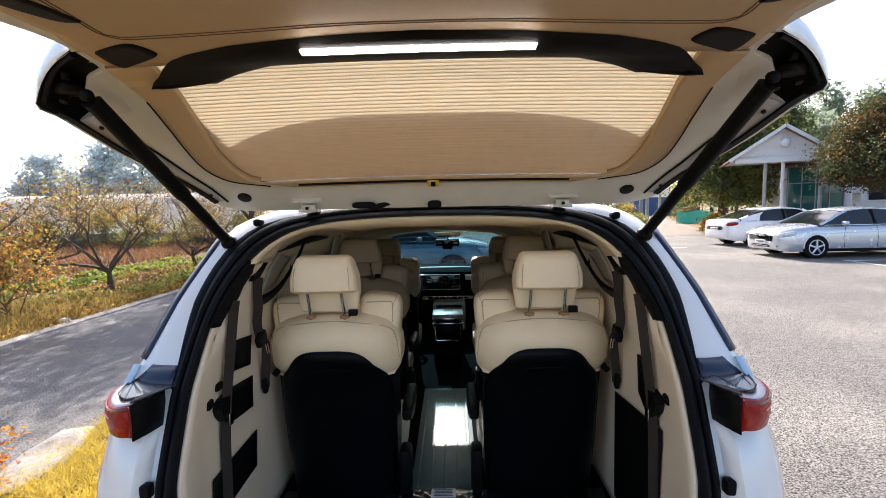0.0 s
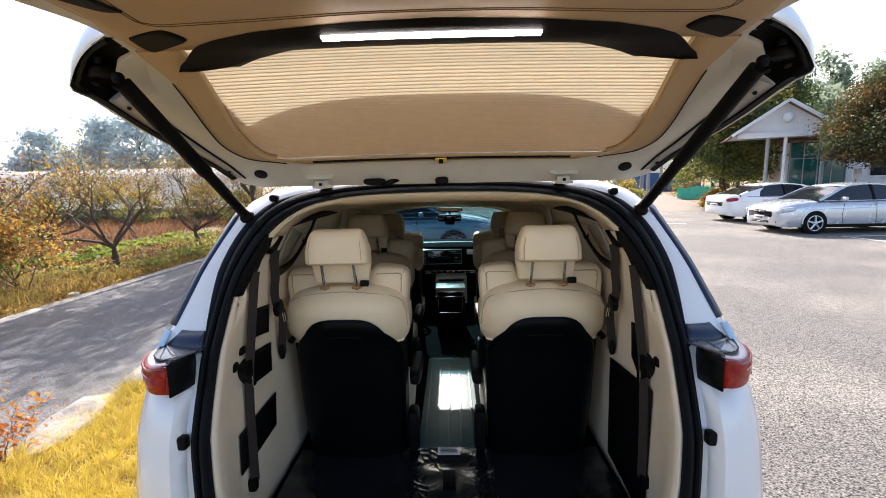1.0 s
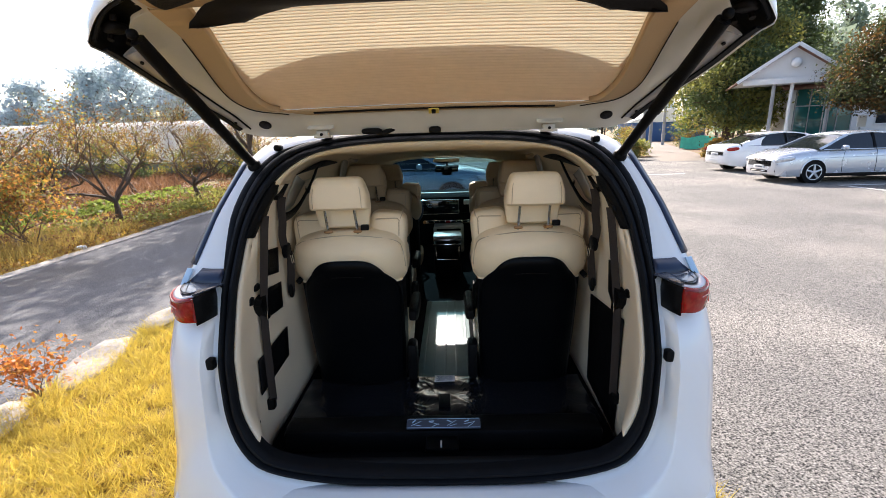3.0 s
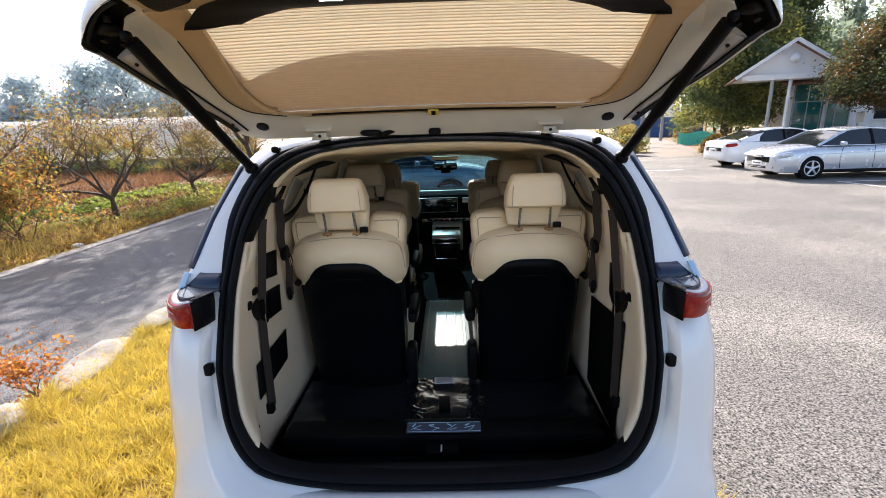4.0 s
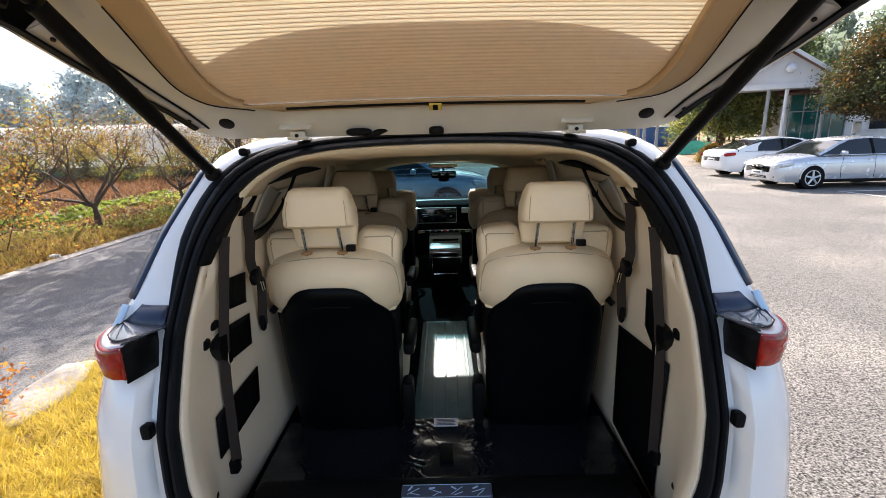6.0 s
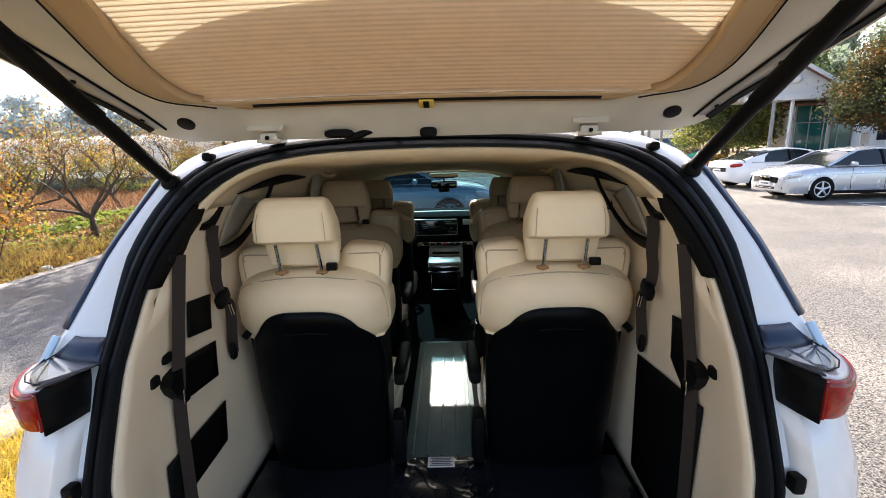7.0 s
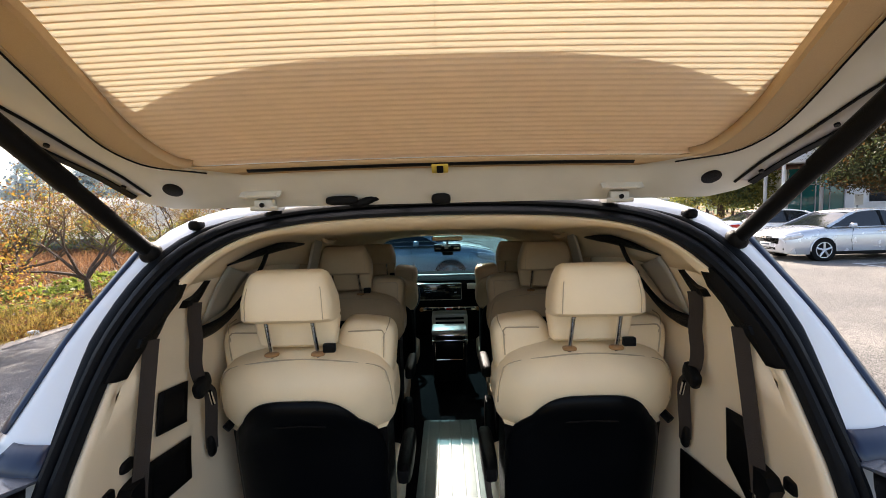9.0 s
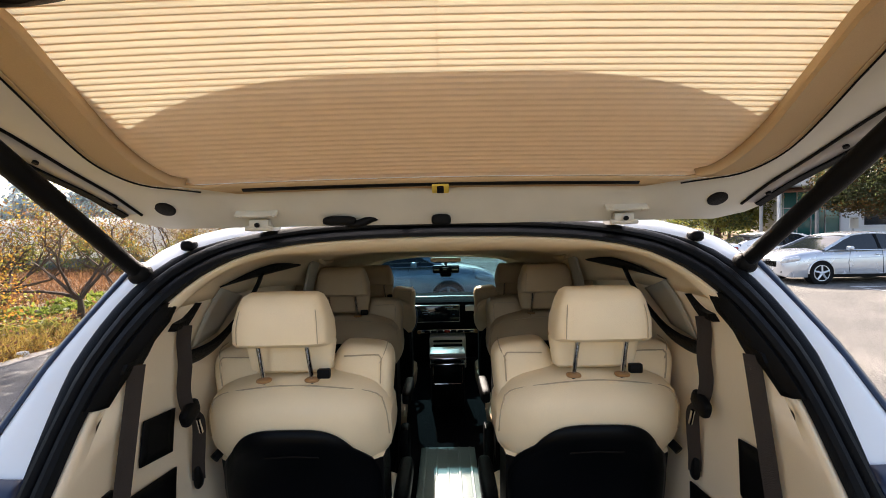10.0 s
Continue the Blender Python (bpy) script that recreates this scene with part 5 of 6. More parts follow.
for x, y, h, sd in ((-4.7, 14.0, 6.2, 91), (-3.3, 12.4, 5.4, 92), (-5.4, 16.5, 6.0, 93), (-5.4, 11.4, 5.0, 94)):
    make_tree("tall_tree", (x, y, 0), "tall sparse tree where the lane bends, throwing streaks of shade", h, 0.6, 0.12, (M_BROWNLEAF, M_OLIVELEAF), 0.055, 5000, sd, levels=4, fork=0.3, upward=0.9, kids=3, jitter=0.2, category="tree", group="lane trees")
n = 20000
c = np.stack([-6.05 - rng.gamma(1.6, 0.6, n), rng.uniform(0, 20, n), rng.uniform(0.01, 0.07, n)], 1)
tagged(leaf_mesh("leaf_litter", c[:8000], 0.03, M_YELLOWLEAF, None, "", seed=44), "fallen yellow leaves beside the lane", "leaves", "", "stuff")
tagged(leaf_mesh("brown_leaf_litter", c[8000:], 0.034, M_BROWNLEAF, None, "", seed=45), "fallen brown leaves beside the lane", "leaves", "", "stuff")
make_tree("shrub", (-2.74, 1.22, 0), "small red-orange shrub on the grass verge", 0.52, 0.9, 0.012, (M_REDLEAF, M_ORANGELEAF), 0.018, 520, 71, levels=3, fork=0.12, upward=0.9, kids=3, jitter=0.045, category="shrub")
make_tree("shrub", (-2.65, 0.35, 0), "small red-orange shrub on the grass verge", 0.32, 0.9, 0.010, (M_REDLEAF,), 0.016, 160, 72, levels=3, fork=0.12, upward=0.9, kids=3, jitter=0.04, category="shrub")

# grass verge where the minivan stands
tufts, per = 9500, 24
n = tufts * per
tx, ty = rng.uniform(-2.80, 1.25, tufts), rng.uniform(-3.0, 2.80, tufts)
spread = np.repeat(rng.uniform(0.012, 0.036, tufts), per)
gx, gy = np.repeat(tx, per) + rng.normal(0, 1, n) * spread, np.repeat(ty, per) + rng.normal(0, 1, n) * spread
keep = (gx < -0.85) | ((gx > 0.9) & (gy < 0.9) & (gx < 1.18 + 0.1 * np.sin(gy * 7))) | ((gy > -0.3) & (abs(gx) < 1.0) & (rng.uniform(size=n) < 0.2))
blades("grass_verge", gx[keep], gy[keep], 0.080, 0.0028, M_STRAW, "golden dry autumn grass on the verge", 3, z=0.012, lean=0.7)
flat("grass_soil", [(-2.75, -5.0), (1.2, -5.0), (1.2, 0.95), (0.9, 2.9), (-2.7, 2.9)], 0.013, mat("straw_litter", (0.24, 0.155, 0.05), 0.95, var=0.25, scale=3, fine=0.4, bump=0.9, bump_scale=60), "straw-coloured soil under dry grass")
# weeds on the far side of the lane, crops and brush
n = 42000
gx, gy = -5.95 - rng.gamma(1.6, 0.75, n), rng.uniform(-2, 26, n)
blades("roadside_weeds", gx, gy, 0.11, 0.006, M_WEED, "dry olive and yellow weeds beside the lane", 5, lean=0.6, category="weeds")
n = 16000
gx, gy = -6.2 - rng.gamma(1.8, 0.5, n), rng.uniform(0, 7.5, n)
blades("tall_roadside_weeds", gx[:9000], gy[:9000], 0.22, 0.006, M_WEED, "tall dry olive-brown weeds beside the lane", 6, lean=0.35, category="weeds")
n = 26000
gx, gy = rng.uniform(-24, -10.6, n), rng.uniform(3, 24, n)
blades("field_brush", gx[:15000], gy[:15000], 0.30, 0.016, M_RUST, "rusty brown brush on the field", 8, lean=0.6, category="weeds")
blades("olive_brush", gx[15000:], gy[15000:], 0.34, 0.016, M_RUST, "red-brown brush on the field", 9, lean=0.6, category="weeds")
for k, x in enumerate((-8.9, -9.8)):
    n = 3400
    cy = rng.uniform(5.5, 15, n)
    cy = cy[np.sin(cy * 2.1 + k * 2) + 0.6 * np.sin(cy * 5.3 + k) > -0.55]
    n = len(cy)
    c = np.stack([x + rng.normal(0, 0.15, n), cy, 0.03 + abs(rng.normal(0, 0.055, n))], 1)
    tagged(leaf_mesh("crop_row", c, 0.075, M_CROP, None, "", seed=20 + k), "bright green row of leafy vegetables", "vegetables", "vegetable rows", "stuff")
n = 15000
c = np.stack([-6.1 - rng.gamma(2.2, 0.9, n), rng.uniform(0, 20, n), 0.02 + abs(rng.normal(0, 0.10, n))], 1)
c = c[np.sin(c[:, 0] * 3.1 + c[:, 1] * 1.3) + np.sin(c[:, 1] * 2.3 - c[:, 0]) > -0.2]
tagged(leaf_mesh("brown_undergrowth", c, 0.035, M_RUST, None, "", seed=46), "rusty brown low undergrowth below the fruit trees", "weeds", "", "stuff")
spots = np.array([(-6.7, 8.4), (-6.6, 9.8), (-6.9, 11.4), (-6.5, 12.6), (-7.4, 7.3), (-7.0, 10.6), (-6.5, 13.8), (-7.6, 12.9)])
k = rng.integers(0, len(spots), 4200)
c = np.concatenate([spots[k] + rng.normal(0, 0.30, (4200, 2)), 0.03 + abs(rng.normal(0, 0.10, (4200, 1)))], 1)
tagged(leaf_mesh("green_weeds", c, 0.04, M_OLIVELEAF, None, "", seed=47), "olive green weed clumps beside the lane", "weeds", "", "stuff")
# kerb stones and rocks
def rock(at, size, seed, turn=0, name="rock", label="pale weathered rock edging the verge"):
    r = np.random.default_rng(seed)
    own = bmesh.new()
    bmesh.ops.create_icosphere(own, subdivisions=3, radius=0.5)
    off = Vector(r.uniform(-9, 9, 3))
    for v in own.verts:
        d = noise.fractal(v.co * 1.7 + off, 0.8, 2.0, 4) * 0.22
        v.co = v.co * (1 + d)
        v.co.z = max(-0.3, min(0.33, v.co.z))
        v.co = Vector((v.co.x * size[0], v.co.y * size[1], v.co.z * size[2] * 1.4))
    ob = part(name, own, M_STONE)
    ob.matrix_world = pose(at[0], at[1], at[2] + size[2] * 0.3, 0, 0, turn)
    return tagged(ob, label, "rock", "verge rocks")


rock((-2.76, 1.75, 0), (0.34, 0.90, 0.09), 1, 12)
rock((-2.72, 2.62, 0), (0.38, 0.55, 0.10), 2, -10)
rock((-2.80, 0.85, 0), (0.36, 0.70, 0.08), 3, 8)
rock((-2.85, -0.1, 0), (0.36, 0.8, 0.08), 4, 0)
rock((-6.12, 5.75, 0), (0.17, 0.14, 0.09), 6, 30, label="small white stone at the lane's edge").data.materials[0] = M_PAINTLINE
for k in range(26):
    bm = box(0.22, 0.985, 0.045, (0, 0, 0.004), 0.010)
    ob = part("kerb_stone", bm, M_STONE)
    ob.matrix_world = pose(-5.93 + 0.01 * math.sin(k * 2.3), 0.5 + k, 0.0, 0, 0, 0.6 * math.sin(k * 1.7))
    tagged(ob, "low pale concrete kerb stone along the lane", "kerb", "lane kerb")

# greenhouses
M_POLY = sheer("white_greenhouse_film", (0.80, 0.80, 0.78), (0.80, 0.80, 0.76), 0.5)
M_PIPE = mat("galvanised_pipe", (0.45, 0.46, 0.47), 0.4, metal=0.8, var=0.1)
for k, (y, x0, x1, h) in enumerate(((25.5, -44, -9.5, 2.9), (32.5, -44, -7.5, 3.1))):
    gh = thing("greenhouse", (0, y, 0), "long white film greenhouse tunnel behind the orchard", "greenhouse", "greenhouses")
    prof = [(2.9 * math.cos(t), h * math.sin(t) ** 0.75) for t in np.linspace(0, math.pi, 17)]
    xs = np.arange(x0, x1, 1.0)
    part("film", sheet([[(x, a, b + 0.03 * noise.noise((x * 0.7, a, b + 5 * k))) for a, b in prof] for x in xs]), M_POLY, gh, "white translucent film")
    for x in xs[::3]:
        part("hoop", tube([(x, a * 1.005, b * 1.008) for a, b in prof], 0.03, 6), M_PIPE, gh)
    part("skirt", box(x1 - x0, 0.06, 0.7, ((x0 + x1) / 2, -2.95, 0.35), 0.01), mat("grey_skirt_cloth", (0.16, 0.17, 0.16), 0.8, var=0.2), gh)


def far_wood(name, spots, label, material, leaf, per, seed, squash=1.0):
    """Far trees: trunks and crowns of many leaf clumps, joined."""
    r = np.random.default_rng(seed)
    cs = []
    bm = bmesh.new()
    for x, y, h, w in spots:
        z0 = 0.0
        tube([(x, y, z0), (x + 0.1, y, h * 0.5), (x, y, h * 0.9)], [0.02 * h, 0.014 * h, 0.004 * h], 6, bm)
        blobs = int(16 + h)
        for _ in range(blobs):
            k = r.uniform(0.22, 1.0)
            rad = w * (1.15 - k) ** 0.6 * r.uniform(0.35, 1.0)
            a = r.uniform(0, math.tau)
            c = np.array([x + rad * math.cos(a), y + rad * math.sin(a), z0 + h * k])
            tube([(x, y, z0 + h * max(k - 0.15, 0.15)), tuple(c)], [0.006 * h, 0.002 * h], 4, bm)
            cs.append(c + r.normal(0, 1, (per, 3)) * np.array([w * 0.22, w * 0.22, h * 0.05 * squash]))
    ob = leaf_mesh(name, np.concatenate(cs), leaf, material, None, "", seed=seed)
    tagged(ob, label, "trees", "", "stuff")
    tr = part(name + "_trunks", bm, M_BARK)
    return tagged(tr, "grey trunks and limbs of " + label, "trunks", "", "stuff")


r = np.random.default_rng(5)
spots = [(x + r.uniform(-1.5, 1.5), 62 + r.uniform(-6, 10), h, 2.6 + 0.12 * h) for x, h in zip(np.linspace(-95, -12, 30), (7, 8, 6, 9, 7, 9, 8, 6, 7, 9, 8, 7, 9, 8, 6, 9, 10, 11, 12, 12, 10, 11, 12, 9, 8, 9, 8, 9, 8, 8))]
far_wood("far_trees", spots, "autumn trees behind the greenhouses, haze put into the leaf colour", M_HAZE_LEAF, 0.30, 120, 3)
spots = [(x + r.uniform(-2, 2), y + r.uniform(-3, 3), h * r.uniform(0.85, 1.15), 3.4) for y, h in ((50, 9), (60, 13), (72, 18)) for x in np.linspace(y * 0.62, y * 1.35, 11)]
far_wood("hill_wood", spots, "dense green wood rising behind the building, paled for haze", M_HAZE_GREEN, 0.40, 55, 4)
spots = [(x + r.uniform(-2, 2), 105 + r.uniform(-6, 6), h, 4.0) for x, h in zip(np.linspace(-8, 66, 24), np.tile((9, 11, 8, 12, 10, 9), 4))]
far_wood("distant_trees", spots, "distant trees closing the view down the lane, paled for haze", M_HAZE_LEAF, 0.42, 70, 6)
# broad green tree, maple and roadside bushes
def crown_tree(name, at, label, h, w, base, materials, leaf, blobs, per, seed, round_top=0.7):
    r = np.random.default_rng(seed)
    t = thing(name, at, label, "tree")
    bm = tube([(0, 0, -0.02), (0.05, 0, h * 0.3), (0, 0.05, h * 0.6), (0, 0, h * 0.93)], [0.022 * h, 0.018 * h, 0.012 * h, 0.003 * h], 8)
    cs = [[] for _ in materials]
    for i in range(blobs):
        k = r.uniform(0, 1)
        z = base + (h - base) * k
        rad = w * max(0.06, (1 - k ** 1.6)) ** round_top * r.uniform(0.25, 1.0) * (0.75 + 0.25 * min(1, k * 5))
        a = r.uniform(0, math.tau)
        c = np.array([rad * math.cos(a), rad * math.sin(a), z])
        tube([(0, 0, max(z - 0.25 * rad - 0.3, h * 0.15)), tuple(c * np.array([0.5, 0.5, 1]) - np.array([0, 0, 0.1])), tuple(c)], [0.006 * h, 0.004 * h, 0.0015 * h], 5, bm)
        cs[i % len(materials)].append(c + r.normal(0, 1, (per, 3)) * np.array([w * 0.14, w * 0.14, w * 0.085]))
    part("trunk", bm, M_BARK, t)
    for j, m in enumerate(materials):
        leaf_mesh("crown", np.concatenate(cs[j]), leaf, m, t, seed=seed + j)
    return t


crown_tree("green_tree", (16.7, 27.0, 0), "tall green tree with yellowing lower branches", 10.6, 3.6, 1.9, (M_GREENLEAF, M_OLIVELEAF), 0.095, 190, 210, 11)
crown_tree("green_tree", (21.5, 30.0, 0), "tall green tree behind the porch", 10.5, 3.0, 1.5, (M_GREENLEAF, M_GREENLEAF), 0.10, 150, 190, 12)
crown_tree("maple_tree", (16.75, 16.0, 0), "round maple with dark orange and olive leaves before the building", 5.3, 2.45, 2.35, (M_MAPLE, M_DARKLEAF, M_DARKLEAF), 0.050, 260, 330, 13, 0.45)
for x, y, h, sd, m in ((10.5, 25.5, 1.1, 1, M_OLIVELEAF), (11.8, 29, 1.5, 2, M_OLIVELEAF), (14.6, 24.2, 1.0, 3, M_YELLOWLEAF), (9.2, 27.5, 1.3, 4, M_OLIVELEAF), (8.3, 24.5, 1.0, 5, M_OLIVELEAF), (20, 38, 2.2, 6, M_GREENLEAF), (13.5, 34, 1.8, 7, M_GREENLEAF)):
    crown_tree("bush", (x, y, 0), "rounded roadside bush in autumn", h, h * 0.75, 0.1, (m, M_WEED), 0.06, 40, 70, 80 + sd, 0.4)

for x, y, h, sd in ((-10.2, 20.6, 1.5, 21), (-12.4, 21.2, 1.9, 22), (-14.8, 20.4, 1.6, 23), (-17.2, 21.0, 2.0, 24), (-20.0, 20.6, 1.5, 25), (-23.5, 21.0, 1.8, 26), (-8.6, 18.8, 1.2, 27)):
    crown_tree("bush", (x, y, 0), "olive-green bush before the greenhouse", h, h * 0.7, 0.1, (M_OLIVELEAF, M_WEED, M_GREENLEAF), 0.05, 46, 60, 120 + sd, 0.5)

# ---- building ----
M_WALL = mat("white_painted_wall", (0.72, 0.73, 0.74), 0.8, var=0.06, scale=1.5, fine=0.04, bump=0.2, bump_scale=60)
M_ROOFT = mat("red_brown_roof_sheet", (0.17, 0.085, 0.065), 0.6, var=0.15, scale=2)
M_TEAL = mat("teal_glass", (0.01, 0.10, 0.095), 0.08, var=0.1, scale=1, coat=0.6)
M_GREYP = mat("grey_painted_post", (0.30, 0.31, 0.32), 0.6, var=0.1, scale=3)
house = thing("village_hall", (15.25, 20.0, 0), "white single-storey hall with a gabled porch and teal glass doors", "building", turn=-24)
part("plinth", box(14.5, 9.0, 0.5, (7.6, 7.0, 0.25), 0.03), M_STONE, house)
part("wall", box(14.0, 7.0, 3.3, (7.9, 7.5, 2.05), 0.02), M_WALL, house, "white painted wall")
bm = prism([(-1.85, 3.72), (0, 5.0), (1.85, 3.72)], 0.25, pose(0, 0, 0))
part("gable", bm, M_WALL, house, "white gable board of the porch", smooth=False)
for s in (-1, 1):
    bm = sheet([[(s * -0.02, y, 5.10), (s * 1.0, y, 4.40), (s * 2.1, y, 3.62)] for y in (-0.35, 2, 4.2)])
    part("porch_roof", bm, M_ROOFT, house, mods=[("solid", 0.10)])
    bm = tube([(s * 0.0, -0.38, 5.07), (s * 2.12, -0.38, 3.59)], 0, flat=(0.07, 0.03, (0, 0, 1)))
    part("barge_board", bm, M_WALL, house)
part("porch_beam", box(3.7, 0.25, 0.26, (0, 0.0, 3.60), 0.02), M_WALL, house)
part("porch_ceiling", box(3.7, 4.0, 0.08, (0, 2.0, 3.70), 0.01), M_WALL, house)
for x, m in ((-0.62, M_GREYP), (0.05, M_WALL), (1.45, M_GREYP)):
    part("post", tube([(x, 0.1, 0), (x, 0.1, 3.55)], 0.075, 12), m, house)
part("globe_lamp", pillow(0.42, 0.42, 0.42, (0.02, -0.2, 4.32), 2), M_WALL, house, "round white wall lamp")
bm = sheet([[(x, y, z) for x in (0.4, 7, 15.4)] for y, z in ((3.4, 3.5), (7.5, 5.0), (11.6, 3.5))])
part("main_roof", bm, M_ROOFT, house, mods=[("solid", 0.12)])
door = part("glass_front", box(2.4, 0.08, 3.0, (2.25, 3.955, 2.0), 0.01), M_TEAL, house, "teal glass door front")
for k in range(5):
    part("mullion", box(0.045, 0.10, 3.0, (1.08 + 0.585 * k, 3.92, 2.0), 0.01), M_GREYP, door)
part("transom", box(2.4, 0.10, 0.05, (2.25, 3.918, 2.6), 0.01), M_GREYP, door)
for k in range(4):
    w = part("window", box(1.6, 0.06, 1.3, (5.2 + 2.9 * k, 3.97, 2.3), 0.01), M_TINT, house)
    part("window_frame", box(1.75, 0.08, 0.07, (5.2 + 2.9 * k, 3.95, 1.62), 0.01), M_WALL, w)
sign = thing("notice_stand", (16.5, 17.6, 0), "small white notice on a post by the porch", "sign")
part("post", tube([(0, 0, 0), (0, 0, 1.9)], 0.035, 8), M_GREYP, sign)
part("board", box(0.35, 0.04, 0.45, (0, -0.05, 1.75), 0.01), M_PAPER, sign)
# far sheds, net fence, poles
M_BLUE = mat("blue_shed_sheet", (0.06, 0.14, 0.32), 0.6, var=0.1, scale=0.5)
shed = thing("blue_shed", (30.5, 64, 0), "far blue shed with a pale roof", "shed")
part("wall", box(10, 6, 2.6, (0, 3, 1.3), 0.02), M_BLUE, shed)
part("roof", prism([(-5.3, 2.6), (-5.3, 2.8), (0, 4.4), (5.3, 2.8), (5.3, 2.6)], 6.6, pose(0, -0.3, 0)), M_POLY, shed, "pale roof", smooth=False)
M_NET = mat("green_net", (0.10, 0.72, 0.58), 0.6, var=0.15, scale=4)
fence = thing("net_fence", (20.2, 36.5, 0), "bright green net fence beside the lane", "fence")
part("net", sheet([[(x, 0.04 * math.sin(x * 5), z + 0.08 * math.sin(x * 3 + z)) for x in np.linspace(-1.5, 1.5, 25)] for z in (0.05, 0.5, 1.0)]), M_NET, fence)
for x in (-1.5, -0.5, 0.5, 1.5):
    part("post", tube([(x, 0.05, 0), (x, 0.05, 1.15)], 0.025, 6), M_GREYP, fence)
for x, y, h in ((18.6, 42, 8.5), (22.5, 48, 9.0), (15.5, 36, 7.5)):
    pole = thing("utility_pole", (x, y, 0), "grey concrete utility pole beside the lane", "pole", "utility poles")
    part("shaft", tube([(0, 0, 0), (0, 0, h)], [0.16, 0.10], 10), M_GREYP, pole)
    part("crossarm", box(1.4, 0.09, 0.09, (0, -0.1, h - 0.6), 0.01), M_GREYP, pole)
flat("lane", [(11.2, 23), (14.2, 23), (33, 75), (28, 75)], 0.010, mat("pale_concrete_lane", (0.23, 0.19, 0.155), 0.9, var=0.12, scale=1, fine=0.15, bump=0.4), "pale concrete lane leading away", "road")
for pts in ([(10.9, 11.35), (19, 11.35), (19, 11.47), (10.9, 11.47)], [(10.9, 11.2), (11.02, 11.2), (11.3, 8.0), (11.18, 8.0)], [(11.4, 14.2), (19, 14.2), (19, 14.32), (11.4, 14.32)], [(6.9, 15.9), (8.9, 15.9), (8.9, 16.05), (6.9, 16.05)]):
    flat("line_marking", pts, 0.011, M_PAINTLINE, "worn white parking line on asphalt", "marking")


# ---- parked cars ----
M_HEADLAMP = mat("head_lamp_glass", (0.62, 0.64, 0.68), 0.12, metal=0.4, var=0.5, scale=9, coat=1.0)


def make_car(name, at, turn, label, paint, group="parked cars", length=4.85, width=1.82, height=1.46):
    """A saloon; its nose points along +x, wheels on z = 0."""
    car = thing(name, at, label, "car", group, turn=turn)
    L, W = length, width / 2
    tail, nose = [-L / 2 + d for d in (0, 0.015, 0.05, 0.12, 0.25, 0.42)], [L / 2 - d for d in (0.75, 0.48, 0.28, 0.15, 0.07, 0.025, 0)]
    xs = tail + [-1.75, -1.35, -0.8, 0, 0.8, 1.2] + nose
    deck = [0.82, 0.90, 0.96, 1.00, 1.025, 1.035, 1.04, 1.03, 1.00, 0.985, 0.98, 0.98, 0.945, 0.905, 0.86, 0.815, 0.775, 0.735, 0.69]
    bot = [0.46, 0.38, 0.31, 0.26, 0.23, 0.22, 0.21, 0.20, 0.20, 0.20, 0.20, 0.20, 0.20, 0.20, 0.20, 0.21, 0.23, 0.28, 0.36]
    wid = [0.60, 0.73, 0.83, 0.90, 0.95, 0.98, 0.99, 1.0, 1.0, 1.0, 1.0, 1.0, 0.99, 0.965, 0.925, 0.87, 0.80, 0.71, 0.58]
    fx = sorted(set(tail + nose + list(np.linspace(-L / 2 + 0.55, L / 2 - 0.85, 30))))
    rows = []
    for x in fx:
        d, b, w = (lerp_table(x, xs, t) for t in (deck, bot, wid))
        w *= W
        half_ring = [(0, d + 0.02), (w * 0.55, d + 0.01), (w * 0.86, d - 0.02), (w * 0.955, d - 0.09), (w * 0.99, d - 0.20), (w * 1.0, b + 0.30), (w * 0.985, b + 0.12), (w * 0.93, b), (0, b)]
        rows.append([(x, a, z) for a, z in both(half_ring)])
    bm = loft(rows)
    body = part("body", bm, paint, car, smooth=True)
    line = smooth_line([(-1.95, 1.03), (-1.55, 1.19), (-1.05, 1.38), (-0.45, height), (0.1, height - 0.01), (0.55, height - 0.10), (0.95, 1.15), (1.32, 0.97)], 40)
    gx, gz = [p[0] for p in line], [p[1] for p in line]
    rows, top = [], []
    for x in np.linspace(-1.95, 1.32, 33):
        z = lerp_table(x, gx, gz)
        k = max(0.0, (z - 0.95) / 0.5)
        rows.append([(x, a, b) for a, b in [(-W * 0.93, 0.95), (-W * (0.93 - 0.13 * k), 0.95 + (z - 0.95) * 0.55), (-W * (0.93 - 0.24 * k), 0.95 + (z - 0.95) * 0.90), (-W * 0.4, z - 0.01), (0, z), (W * 0.4, z - 0.01),
                                                (W * (0.93 - 0.24 * k), 0.95 + (z - 0.95) * 0.90), (W * (0.93 - 0.13 * k), 0.95 + (z - 0.95) * 0.55), (W * 0.93, 0.95)]])
    part("glasshouse", sheet(rows), M_TINT, body, "dark car glass")
    rows = []
    for x in np.linspace(-1.0, 0.50, 15):
        z = lerp_table(x, gx, gz) + 0.012
        k = max(0.0, (z - 0.95) / 0.5)
        e = W * (0.93 - 0.235 * k) + 0.006
        rows.append([(x, -e, 0.95 + (z - 0.95) * 0.86), (x, -e * 0.97, 0.95 + (z - 0.95) * 0.945), (x, -W * 0.4, z), (x, 0, z + 0.01), (x, W * 0.4, z), (x, e * 0.97, 0.95 + (z - 0.95) * 0.945), (x, e, 0.95 + (z - 0.95) * 0.86)])
    part("roof", sheet(rows), paint, body, mods=[("solid", 0.012)])
